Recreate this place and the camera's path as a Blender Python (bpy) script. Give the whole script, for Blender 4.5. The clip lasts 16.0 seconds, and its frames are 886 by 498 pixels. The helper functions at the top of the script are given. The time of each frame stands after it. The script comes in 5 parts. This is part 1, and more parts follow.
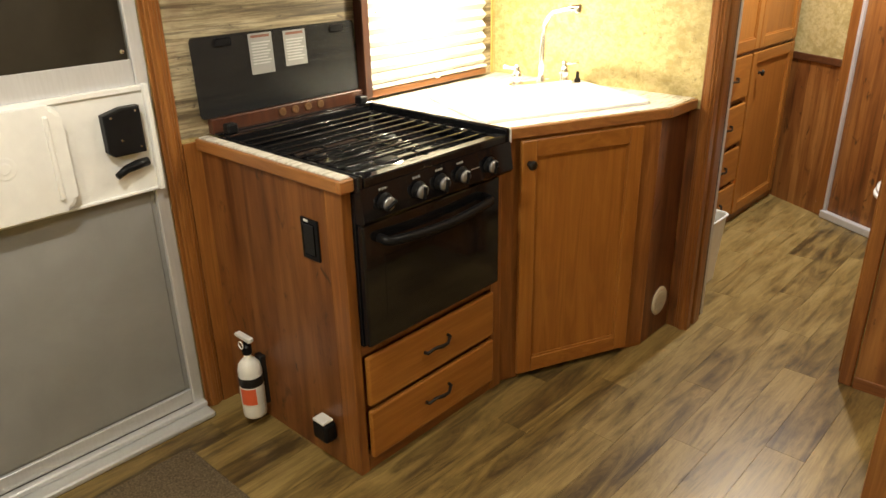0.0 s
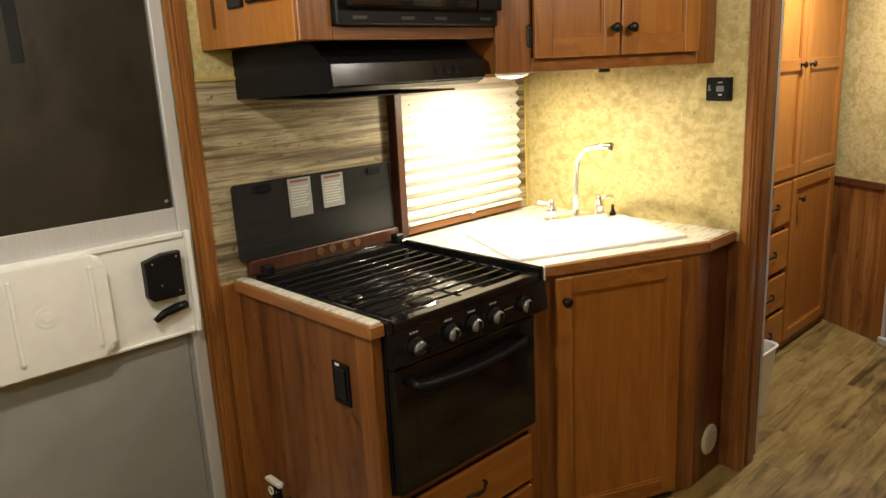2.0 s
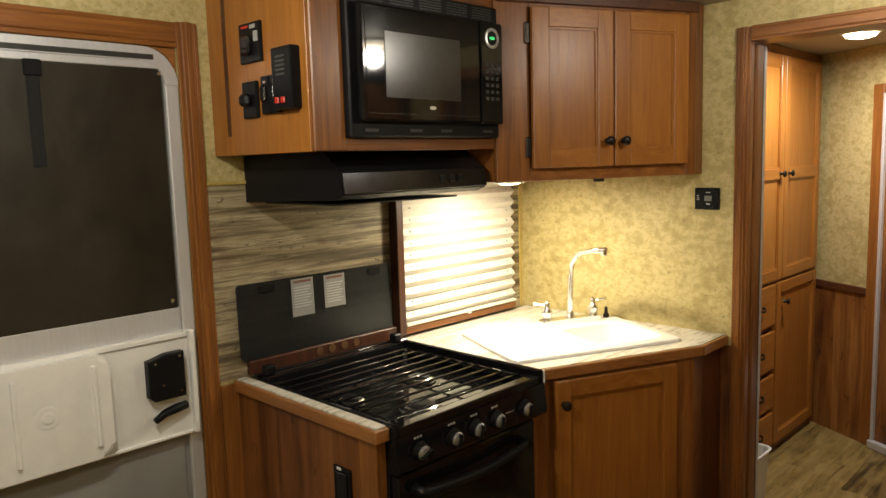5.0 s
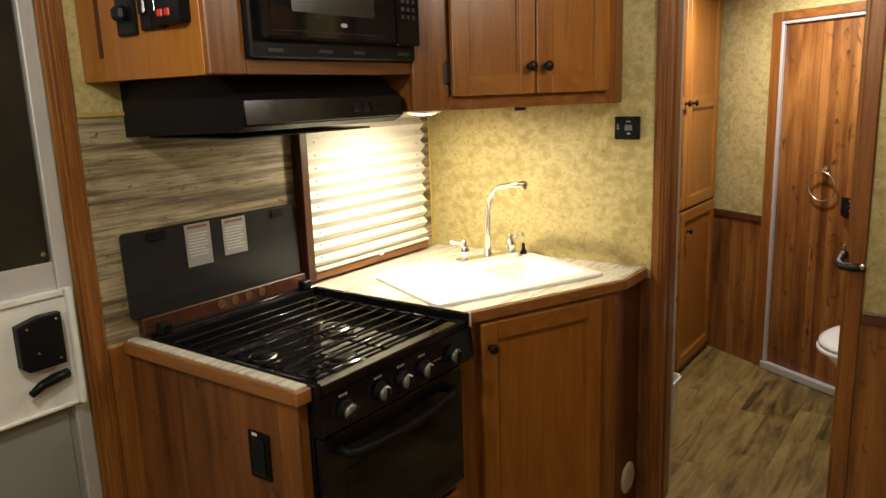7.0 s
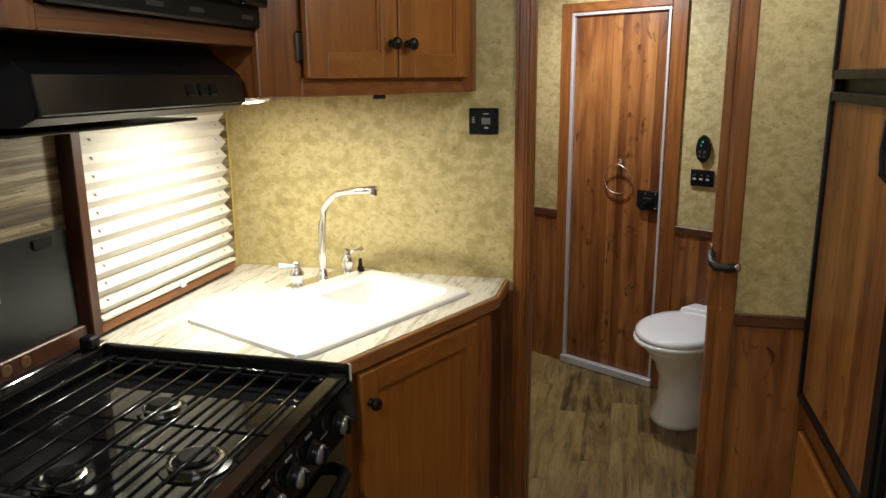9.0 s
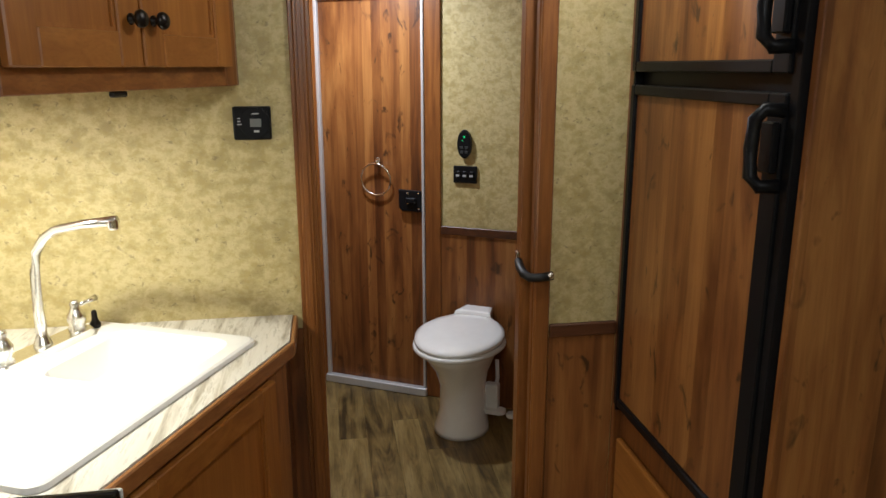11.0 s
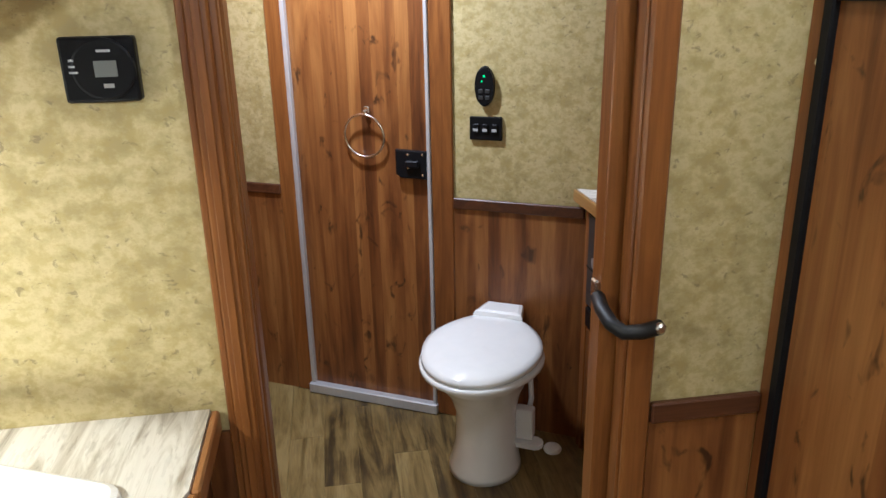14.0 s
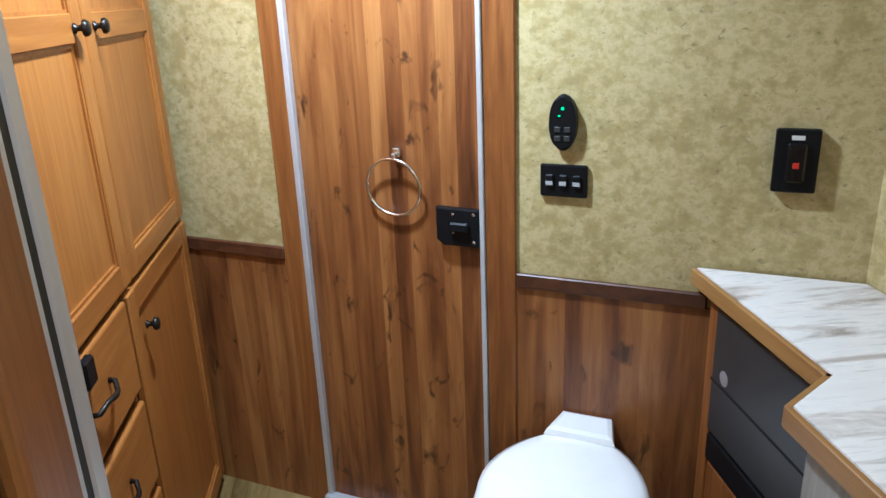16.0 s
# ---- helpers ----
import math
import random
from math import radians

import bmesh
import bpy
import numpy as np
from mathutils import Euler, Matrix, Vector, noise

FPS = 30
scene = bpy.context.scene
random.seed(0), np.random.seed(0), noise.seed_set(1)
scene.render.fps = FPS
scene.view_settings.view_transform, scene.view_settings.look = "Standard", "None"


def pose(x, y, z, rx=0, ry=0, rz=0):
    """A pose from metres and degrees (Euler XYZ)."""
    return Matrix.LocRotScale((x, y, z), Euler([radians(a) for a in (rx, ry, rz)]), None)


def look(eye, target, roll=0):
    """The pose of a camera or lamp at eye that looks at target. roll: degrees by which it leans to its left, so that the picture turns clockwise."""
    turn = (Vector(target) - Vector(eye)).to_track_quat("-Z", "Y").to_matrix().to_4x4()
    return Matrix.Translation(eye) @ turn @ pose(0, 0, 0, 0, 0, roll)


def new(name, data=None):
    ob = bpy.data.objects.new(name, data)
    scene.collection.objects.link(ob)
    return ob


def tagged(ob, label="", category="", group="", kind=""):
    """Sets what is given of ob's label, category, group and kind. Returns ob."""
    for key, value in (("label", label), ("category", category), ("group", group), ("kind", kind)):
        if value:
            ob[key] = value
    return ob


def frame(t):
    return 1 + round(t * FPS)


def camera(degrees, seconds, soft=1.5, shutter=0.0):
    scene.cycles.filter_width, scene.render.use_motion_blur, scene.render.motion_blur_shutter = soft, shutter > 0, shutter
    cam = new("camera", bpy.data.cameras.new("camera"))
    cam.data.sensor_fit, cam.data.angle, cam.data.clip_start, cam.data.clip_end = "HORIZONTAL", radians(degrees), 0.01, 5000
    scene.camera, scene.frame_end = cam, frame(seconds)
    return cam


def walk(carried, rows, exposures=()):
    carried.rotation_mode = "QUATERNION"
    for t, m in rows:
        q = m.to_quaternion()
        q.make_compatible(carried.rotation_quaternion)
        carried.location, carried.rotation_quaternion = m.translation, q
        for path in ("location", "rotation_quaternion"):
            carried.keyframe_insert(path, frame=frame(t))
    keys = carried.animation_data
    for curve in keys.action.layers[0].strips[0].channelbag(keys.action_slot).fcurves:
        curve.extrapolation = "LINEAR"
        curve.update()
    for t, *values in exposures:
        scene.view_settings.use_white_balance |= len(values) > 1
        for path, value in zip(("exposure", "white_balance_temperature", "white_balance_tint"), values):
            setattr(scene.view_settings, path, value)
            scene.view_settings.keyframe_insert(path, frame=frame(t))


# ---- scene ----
cam = camera(62.3, 16.0)
PATH = [
    (0, (0.171, 0.145, 1.46), (-1.086, 1.488, 0.677), -1.2),
    (0.5, (0.167, 0.159, 1.49), (-1.156, 1.508, 0.833), -1.6),
    (1, (0.166, 0.171, 1.505), (-1.197, 1.512, 0.917), -2.1),
    (1.5, (0.172, 0.178, 1.514), (-1.223, 1.499, 0.959), -2.6),
    (2, (0.174, 0.201, 1.521), (-1.237, 1.535, 1.04), -2.8),
    (2.5, (0.18, 0.203, 1.551), (-1.254, 1.548, 1.183), -1.6),
    (3, (0.181, 0.198, 1.558), (-1.259, 1.555, 1.27), -1.6),
    (3.5, (0.18, 0.185, 1.574), (-1.251, 1.563, 1.344), -1.1),
    (6, (0.145, 0.095, 1.56), (-1.203, 1.541, 1.258), -1.4),
    (6.5, (0.114, 0.088, 1.559), (-1.169, 1.576, 1.188), -1.1),
    (7, (-0.029, 0.21, 1.541), (-1.184, 1.789, 1.127), -2.0),
    (7.5, (-0.162, 0.294, 1.555), (-1.178, 1.964, 1.129), 0.7),
    (8, (-0.337, 0.344, 1.556), (-1.187, 2.102, 1.125), -1.8),
    (8.5, (-0.497, 0.371, 1.544), (-1.151, 2.204, 1.082), -1.3),
    (9, (-0.603, 0.466, 1.532), (-1.069, 2.357, 1.077), -0.5),
    (9.5, (-0.713, 0.606, 1.543), (-1.046, 2.538, 1.149), -1.2),
    (10, (-0.785, 0.715, 1.54), (-0.878, 2.659, 1.079), -0.8),
    (12.5, (-0.855, 1.102, 1.525), (-0.355, 2.974, 1.03), -0.7),
    (13, (-0.775, 1.273, 1.517), (-0.408, 3.16, 0.964), -0.0),
    (13.5, (-0.748, 1.47, 1.483), (-0.41, 3.333, 0.839), -0.5),
    (14, (-0.746, 1.689, 1.481), (-0.46, 3.557, 0.827), -1.2),
    (14.5, (-0.679, 1.897, 1.484), (-0.593, 3.797, 0.866), -2.0),
    (15, (-0.599, 2.07, 1.47), (-0.644, 3.97, 0.845), -0.3),
    (15.5, (-0.640, 2.216, 1.466), (-0.673, 4.118, 0.848), -2.0),
    (16, (-0.697, 2.4, 1.492), (-0.499, 4.276, 0.829), -2.3),
]
EXPOSURES = [(0, 0.97, 6500, 10), (1, 0.75, 6500, 10), (2, 0.4, 6600, 10), (3.5, 0.05, 6700, 10), (6, -0.05, 6700, 10), (7, -0.1, 6700, 10), (8, -0.2, 6300, 10), (9, -0.34, 5700, 10), (10, -0.48, 5600, 10), (12.5, 0.30, 5400, 11), (14, 0.31, 5150, 11), (15, 0.38, 4950, 11), (15.5, 0.50, 5250, 14), (16, 0.64, 4700, 4)]
walk(cam, [(t, look(eye, target, roll)) for t, eye, target, roll in PATH], EXPOSURES)

# ---- world and lights ----
world = bpy.data.worlds.new("world")
scene.world = world
world.use_nodes = True
world.node_tree.nodes["Background"].inputs[0].default_value = (0.02, 0.02, 0.025, 1)
world.node_tree.nodes["Background"].inputs[1].default_value = 0.3


def round_lamp(x, y, z, watts, size, colour, flat=False):
    """The light of one round fitting, just under its diffuser: a flat disc, or a dome that shines all round."""
    if flat:
        data = bpy.data.lights.new("lamp_light", "AREA")
        data.shape, data.size = "DISK", size
    else:
        data = bpy.data.lights.new("lamp_light", "POINT")
        data.shadow_soft_size = size
    data.energy, data.color = watts, colour
    ob = new("lamp_light", data)
    ob.location = (x, y, z)
    return ob


WARM = (1.0, 0.95, 0.84)
CEIL = 2.08
# The first follows a reflection in the microwave; the other two are added, unseen.
UNSEEN_KITCHEN_LAMPS = [(-0.34, 2.20), (-0.95, 0.45), (-0.20, -0.75)]
BATH_LAMPS = [(-0.85, 3.80)]
for (x, y), watts in zip(UNSEEN_KITCHEN_LAMPS, (9.5, 26, 18)):
    round_lamp(x, y, CEIL - 0.07, watts, 0.045, WARM)
for x, y in BATH_LAMPS:
    round_lamp(x, y, CEIL - 0.040, 18, 0.12, (1.0, 0.97, 0.93), True)
PUCK = (-1.530, 2.180, 1.493)
data = bpy.data.lights.new("puck_light", "AREA")
data.shape, data.size, data.energy, data.color = "DISK", 0.075, 10.5, (1.0, 0.90, 0.66)
new("puck_light", data).location = (PUCK[0], PUCK[1], PUCK[2] - 0.028)

# ---- materials ----


def mat(name, rough=0.5, metal=0.0, colour=(0.5, 0.5, 0.5), coat=0.0):
    m = bpy.data.materials.new(name)
    m.use_nodes = True
    b = m.node_tree.nodes["Principled BSDF"]
    b.inputs["Base Color"].default_value = (*colour, 1)
    b.inputs["Roughness"].default_value = rough
    b.inputs["Metallic"].default_value = metal
    b.inputs["Coat Weight"].default_value = coat
    return m


class Net:
    """Short ways to wire a material's nodes."""

    def __init__(self, m):
        self.t = m.node_tree
        self.b = self.t.nodes["Principled BSDF"]

    def add(self, kind, **values):
        n = self.t.nodes.new(kind)
        for k, v in values.items():
            n.inputs[k.replace("_", " ")].default_value = v
        return n

    def link(self, a, b):
        self.t.links.new(a, b)

    def place(self, scale, turn=(0, 0, 0)):
        g = self.t.nodes.new("ShaderNodeNewGeometry")
        p = self.t.nodes.new("ShaderNodeMapping")
        p.inputs["Scale"].default_value = scale
        p.inputs["Rotation"].default_value = [radians(a) for a in turn]
        self.link(g.outputs["Position"], p.inputs["Vector"])
        return p.outputs["Vector"]

    def noise(self, vec, scale, detail=4, rough=0.6, warp=0.0):
        n = self.add("ShaderNodeTexNoise", Scale=scale, Detail=detail, Roughness=rough, Distortion=warp)
        self.link(vec, n.inputs["Vector"])
        return n.outputs["Fac"]

    def ramp(self, fac, stops):
        r = self.t.nodes.new("ShaderNodeValToRGB")
        e = r.color_ramp.elements
        while len(e) < len(stops):
            e.new(0.5)
        for k, (p, c) in zip(e, stops):
            k.position, k.color = p, (*c, 1)
        self.link(fac, r.inputs["Fac"])
        return r.outputs["Color"]

    def mix(self, fac, a, b, mode="MIX"):
        n = self.t.nodes.new("ShaderNodeMix")
        n.data_type, n.blend_type = "RGBA", mode
        for v, s in ((fac, n.inputs[0]), (a, n.inputs[6]), (b, n.inputs[7])):
            if isinstance(v, (int, float)):
                s.default_value = v
            elif isinstance(v, tuple):
                s.default_value = (*v, 1)
            else:
                self.link(v, s)
        return n.outputs[2]

    def math(self, op, a, b=0.0):
        n = self.t.nodes.new("ShaderNodeMath")
        n.operation = op
        for v, s in ((a, n.inputs[0]), (b, n.inputs[1])):
            if isinstance(v, (int, float)):
                s.default_value = v
            else:
                self.link(v, s)
        return n.outputs[0]

    def colour(self, c):
        self.link(c, self.b.inputs["Base Color"])

    def rough(self, fac, lo, hi):
        n = self.add("ShaderNodeMapRange")
        n.inputs["To Min"].default_value, n.inputs["To Max"].default_value = lo, hi
        self.link(fac, n.inputs["Value"])
        self.link(n.outputs[0], self.b.inputs["Roughness"])

    def bump(self, fac, strength, dist=0.002):
        n = self.add("ShaderNodeBump", Strength=strength, Distance=dist)
        self.link(fac, n.inputs["Height"])
        self.link(n.outputs[0], self.b.inputs["Normal"])


def wallpaper(name, tones):
    """Sponged paper: soft patches, small smudges and a few dark flecks."""
    m = mat(name, 0.55)
    n = Net(m)
    big = n.noise(n.place((1, 1, 1)), 4.5, 3, 0.5, 0.2)
    patch = n.noise(n.place((1, 1, 1.2)), 25, 6, 0.66, 0.1)
    f = n.math("ADD", n.math("MULTIPLY", big, 0.28), n.math("MULTIPLY", patch, 0.72))
    c = n.ramp(f, [(0.40, tones[0]), (0.47, tones[1]), (0.54, tones[2]), (0.63, tones[1])])
    dab = n.noise(n.place((48, 48, 58)), 1.0, 5, 0.65, 0.2)
    c = n.mix(n.ramp(dab, [(0.48, (0.0, 0.0, 0.0)), (0.62, (0.6, 0.6, 0.6))]), c, tones[3])
    fleck = n.noise(n.place((62, 62, 74)), 1.0, 4, 0.6, 0.5)
    c = n.mix(n.ramp(fleck, [(0.62, (0, 0, 0)), (0.69, (0.6, 0.6, 0.6))]), c, tones[4])
    n.colour(c)
    n.rough(patch, 0.45, 0.65)
    n.bump(dab, 0.12, 0.001)
    return m


PAPER = wallpaper("wallpaper_ochre", [(0.37, 0.297, 0.120), (0.45, 0.372, 0.165), (0.545, 0.460, 0.228), (0.385, 0.298, 0.098), (0.18, 0.138, 0.062)])


def panel_wood(name, tones, strip=0.062, knots=True):
    """Printed plank panelling: upright strips of differing tone with long grain and dark knots."""
    m = mat(name, 0.38)
    n = Net(m)
    g = n.t.nodes.new("ShaderNodeNewGeometry")
    s = n.t.nodes.new("ShaderNodeSeparateXYZ")
    n.link(g.outputs["Position"], s.inputs[0])
    run = n.math("SUBTRACT", s.outputs[0], s.outputs[1])
    cell = n.math("FLOOR", n.math("DIVIDE", run, strip))
    w = n.t.nodes.new("ShaderNodeTexWhiteNoise")
    w.noise_dimensions = "1D"
    n.link(cell, w.inputs["W"])
    tone = w.outputs["Value"]
    grain = n.noise(n.place((20, 20, 1.9)), 1.0, 4, 0.55, 1.0)
    fine = n.noise(n.place((160, 160, 5)), 1.0, 3, 0.6)
    blot = n.noise(n.place((5, 5, 1.3)), 1.0, 3, 0.5, 0.4)
    ripple = n.noise(n.place((9, 9, 0.9)), 1.0, 5, 0.6, 2.2)
    f = n.math("ADD", n.math("MULTIPLY", tone, 0.15), n.math("ADD", n.math("MULTIPLY", grain, 0.28), n.math("ADD", n.math("MULTIPLY", blot, 0.36), n.math("MULTIPLY", ripple, 0.46))))
    c = n.ramp(f, [(0.42, tones[0]), (0.53, tones[1]), (0.64, tones[2]), (0.77, tones[3])])
    c = n.mix(n.ramp(fine, [(0.4, (0, 0, 0)), (0.7, (0.14, 0.14, 0.14))]), c, tones[0])
    if knots:
        k = n.noise(n.place((16, 16, 9)), 1.0, 3, 0.6, 1.1)
        c = n.mix(n.ramp(k, [(0.61, (0, 0, 0)), (0.72, (0.85, 0.85, 0.85))]), c, (0.035, 0.014, 0.006))
    n.colour(c)
    n.rough(fine, 0.30, 0.46)
    n.bump(fine, 0.12, 0.0008)
    return m


PANEL = panel_wood("wood_panelling", [(0.050, 0.0165, 0.0055), (0.145, 0.049, 0.0125), (0.255, 0.100, 0.025), (0.38, 0.172, 0.046)])

# the same panelling with every tone lowered by about a third
PANEL_DARK = panel_wood("wood_panelling_darkened", [(0.034, 0.0105, 0.0035), (0.095, 0.030, 0.0085), (0.165, 0.058, 0.015), (0.25, 0.100, 0.028)])


def timber(name, lo, mid, hi, axis="z", rough=0.36, coarse=1.0):
    """Solid wood with its grain along one axis of the world."""
    m = mat(name, rough)
    n = Net(m)
    k = {"x": (0, 1, 1), "y": (1, 0, 1), "z": (1, 1, 0)}[axis]
    sc = tuple((24 if q else 1.8) * coarse for q in k)
    fs = tuple(210 if q else 7 for q in k)
    grain = n.noise(n.place(sc), 1.0, 6, 0.6, 1.6)
    fine = n.noise(n.place(fs), 1.0, 3, 0.6)
    o = n.t.nodes.new("ShaderNodeObjectInfo")
    f = n.math("ADD", n.math("MULTIPLY", grain, 0.85), n.math("MULTIPLY", o.outputs["Random"], 0.14))
    c = n.ramp(f, [(0.30, lo), (0.50, mid), (0.72, hi)])
    c = n.mix(n.ramp(fine, [(0.45, (0, 0, 0)), (0.72, (0.4, 0.4, 0.4))]), c, lo)
    n.colour(c)
    n.rough(fine, rough - 0.07, rough + 0.10)
    n.bump(fine, 0.15, 0.0008)
    return m


MAPLE = timber("maple_upright", (0.248, 0.087, 0.0140), (0.328, 0.1255, 0.0210), (0.413, 0.173, 0.0315), "z")
MAPLE_Y = timber("maple_level", (0.248, 0.087, 0.0140), (0.328, 0.1255, 0.0210), (0.413, 0.173, 0.0315), "y")
OAK = timber("oak_upright", (0.130, 0.043, 0.0105), (0.228, 0.084, 0.0185), (0.335, 0.136, 0.032), "z", 0.33)
OAK_X = timber("oak_level_x", (0.130, 0.043, 0.0105), (0.228, 0.084, 0.0185), (0.335, 0.136, 0.032), "x", 0.33)
OAK_Y = timber("oak_level_y", (0.130, 0.043, 0.0105), (0.228, 0.084, 0.0185), (0.335, 0.136, 0.032), "y", 0.33)
EDGE = timber("counter_edge_wood", (0.20, 0.078, 0.022), (0.30, 0.125, 0.036), (0.38, 0.175, 0.055), "y", 0.30)
DARK_WOOD = timber("dark_window_wood", (0.032, 0.009, 0.005), (0.062, 0.018, 0.007), (0.095, 0.032, 0.011), "z", 0.4)
DARK_RAIL = timber("dark_cap_rail", (0.045, 0.016, 0.007), (0.085, 0.030, 0.011), (0.13, 0.05, 0.018), "x", 0.4)


def travertine():
    m = mat("travertine_print", 0.5)
    n = Net(m)
    strata = n.noise(n.place((0.9, 0.9, 21)), 1.0, 7, 0.68, 0.2)
    c = n.ramp(strata, [(0.34, (0.040, 0.030, 0.018)), (0.42, (0.14, 0.105, 0.058)), (0.48, (0.29, 0.235, 0.14)), (0.54, (0.42, 0.36, 0.24)), (0.59, (0.21, 0.165, 0.095)), (0.66, (0.065, 0.048, 0.028))])
    v = n.noise(n.place((4, 4, 75)), 1.0, 5, 0.7, 0.35)
    c = n.mix(n.ramp(v, [(0.52, (0, 0, 0)), (0.64, (0.75, 0.75, 0.75))]), c, (0.10, 0.075, 0.045))
    rust = n.noise(n.place((7, 7, 11)), 1.0, 3, 0.5, 0.3)
    c = n.mix(n.ramp(rust, [(0.60, (0, 0, 0)), (0.72, (0.5, 0.5, 0.5))]), c, (0.11, 0.045, 0.02))
    pit = n.noise(n.place((26, 26, 55)), 1.0, 3, 0.6, 0.6)
    c = n.mix(n.ramp(pit, [(0.64, (0, 0, 0)), (0.71, (0.8, 0.8, 0.8))]), c, (0.05, 0.03, 0.02))
    n.colour(c)
    n.bump(v, 0.1, 0.001)
    return m


TRAVERTINE = travertine()


def laminate(name="stone_laminate", coarse=(34, 3.2, 8), fine=(70, 14, 20), tones=((0.28, (0.24, 0.20, 0.15)), (0.42, (0.50, 0.46, 0.38)), (0.55, (0.74, 0.71, 0.64)), (0.75, (0.60, 0.56, 0.49)))):
    m = mat(name, 0.28)
    n = Net(m)
    run = n.noise(n.place(coarse), 1.0, 6, 0.65, 1.0)
    c = n.ramp(run, tones)
    fl = n.noise(n.place(fine), 1.0, 3, 0.6)
    c = n.mix(n.ramp(fl, [(0.60, (0, 0, 0)), (0.75, (0.6, 0.6, 0.6))]), c, (0.20, 0.16, 0.11))
    n.colour(c)
    n.rough(fl, 0.22, 0.36)
    return m


LAMINATE = laminate()
LAMINATE_X = laminate("stone_laminate_across", (3.0, 17, 8), (7, 48, 20), [(0.30, (0.30, 0.25, 0.21)), (0.40, (0.62, 0.57, 0.52)), (0.50, (0.82, 0.79, 0.75)), (0.75, (0.74, 0.70, 0.66))])
GOLD_EDGE = timber("golden_edge_wood", (0.22, 0.105, 0.026), (0.31, 0.158, 0.042), (0.38, 0.21, 0.065), "y", 0.3)
GREY_WOOD = timber("pale_grey_wood", (0.19, 0.165, 0.135), (0.27, 0.24, 0.20), (0.35, 0.32, 0.27), "z", 0.4)


def vinyl():
    m = mat("vinyl_plank", 0.34)
    n = Net(m)
    o = n.t.nodes.new("ShaderNodeObjectInfo")
    shift = n.t.nodes.new("ShaderNodeVectorMath")
    shift.operation = "ADD"
    n.link(n.place((19, 2.1, 1)), shift.inputs[0])
    n.link(n.math("MULTIPLY", o.outputs["Random"], 40.0), shift.inputs[1])
    grain = n.noise(shift.outputs[0], 1.0, 7, 0.66, 1.4)
    blot = n.noise(n.place((9, 4, 1)), 1.0, 5, 0.6, 0.8)
    f = n.math("ADD", n.math("MULTIPLY", grain, 0.64), n.math("ADD", n.math("MULTIPLY", blot, 0.28), n.math("MULTIPLY", o.outputs["Random"], 0.13)))
    c = n.ramp(f, [(0.38, (0.052, 0.035, 0.014)), (0.46, (0.132, 0.087, 0.028)), (0.54, (0.225, 0.154, 0.050)), (0.64, (0.305, 0.219, 0.080))])
    fine = n.noise(n.place((150, 9, 1)), 1.0, 3, 0.6)
    c = n.mix(n.ramp(fine, [(0.5, (0, 0, 0)), (0.75, (0.45, 0.45, 0.45))]), c, (0.07, 0.045, 0.02))
    n.colour(c)
    n.rough(grain, 0.26, 0.46)
    n.bump(fine, 0.2, 0.0008)
    return m


VINYL = vinyl()


def worn(name, colour, rough, metal=0.0, spread=0.12, scale=18, coat=0.0, stretch=(1, 1, 1)):
    """One colour with faint smudges and uneven gloss."""
    m = mat(name, rough, metal, colour, coat)
    n = Net(m)
    s = n.noise(n.place(stretch), scale, 5, 0.6, 0.4)
    dark = tuple(q * (1 - spread) for q in colour)
    light = tuple(min(1, q * (1 + spread)) for q in colour)
    n.colour(n.ramp(s, [(0.3, dark), (0.7, light)]))
    n.rough(s, max(0.02, rough * 0.75), min(1, rough * 1.3))
    return m


BLACK = worn("black_enamel", (0.008, 0.008, 0.009), 0.06, coat=0.0)
BLACK.node_tree.nodes["Principled BSDF"].inputs["Specular IOR Level"].default_value = 0.38
SOFT_BLACK = worn("black_plastic", (0.008, 0.008, 0.009), 0.36)
SOFT_BLACK.node_tree.nodes["Principled BSDF"].inputs["Specular IOR Level"].default_value = 0.14
GLOSS = worn("gloss_black", (0.009, 0.009, 0.010), 0.17)
IRON = worn("black_wire", (0.010, 0.010, 0.011), 0.13)
BRONZE = worn("dark_bronze", (0.02, 0.016, 0.013), 0.35, 0.6)
ALUMINIUM = worn("aluminium", (0.66, 0.67, 0.69), 0.38, 0.45, 0.05, 30, stretch=(4, 4, 0.4))
CHROME = worn("chrome", (0.80, 0.78, 0.74), 0.24, 1.0, 0.05)
WHITE = worn("white_plastic", (0.78, 0.78, 0.76), 0.35, spread=0.04)
PORCELAIN = worn("porcelain", (0.88, 0.88, 0.86), 0.12, spread=0.02, coat=0.4)
SINK_WHITE = worn("sink_acrylic", (0.90, 0.89, 0.87), 0.22, spread=0.02)
GREY_PANEL = worn("grey_door_skin", (0.27, 0.27, 0.265), 0.45, spread=0.08, scale=6)
SHADE_CLOTH = worn("dark_shade_cloth", (0.021, 0.0165, 0.0095), 0.5, spread=0.45, scale=4)
SHADE_CLOTH.node_tree.nodes["Principled BSDF"].inputs["Specular IOR Level"].default_value = 0.35
cloth = Net(SHADE_CLOTH)
cloth.bump(cloth.noise(cloth.place((1, 3.5, 2.2), (25, 0, 0)), 3.0, 3, 0.5, 0.3), 0.22, 0.02)
CEILING_MAT = worn("ceiling_vinyl", (0.34, 0.295, 0.21), 0.6, spread=0.05, scale=9)
GREY_LABEL = mat("grey_label", 0.5, 0, (0.42, 0.42, 0.42))
PALE_LABEL = worn("paper_label", (0.72, 0.71, 0.68), 0.6, spread=0.05)
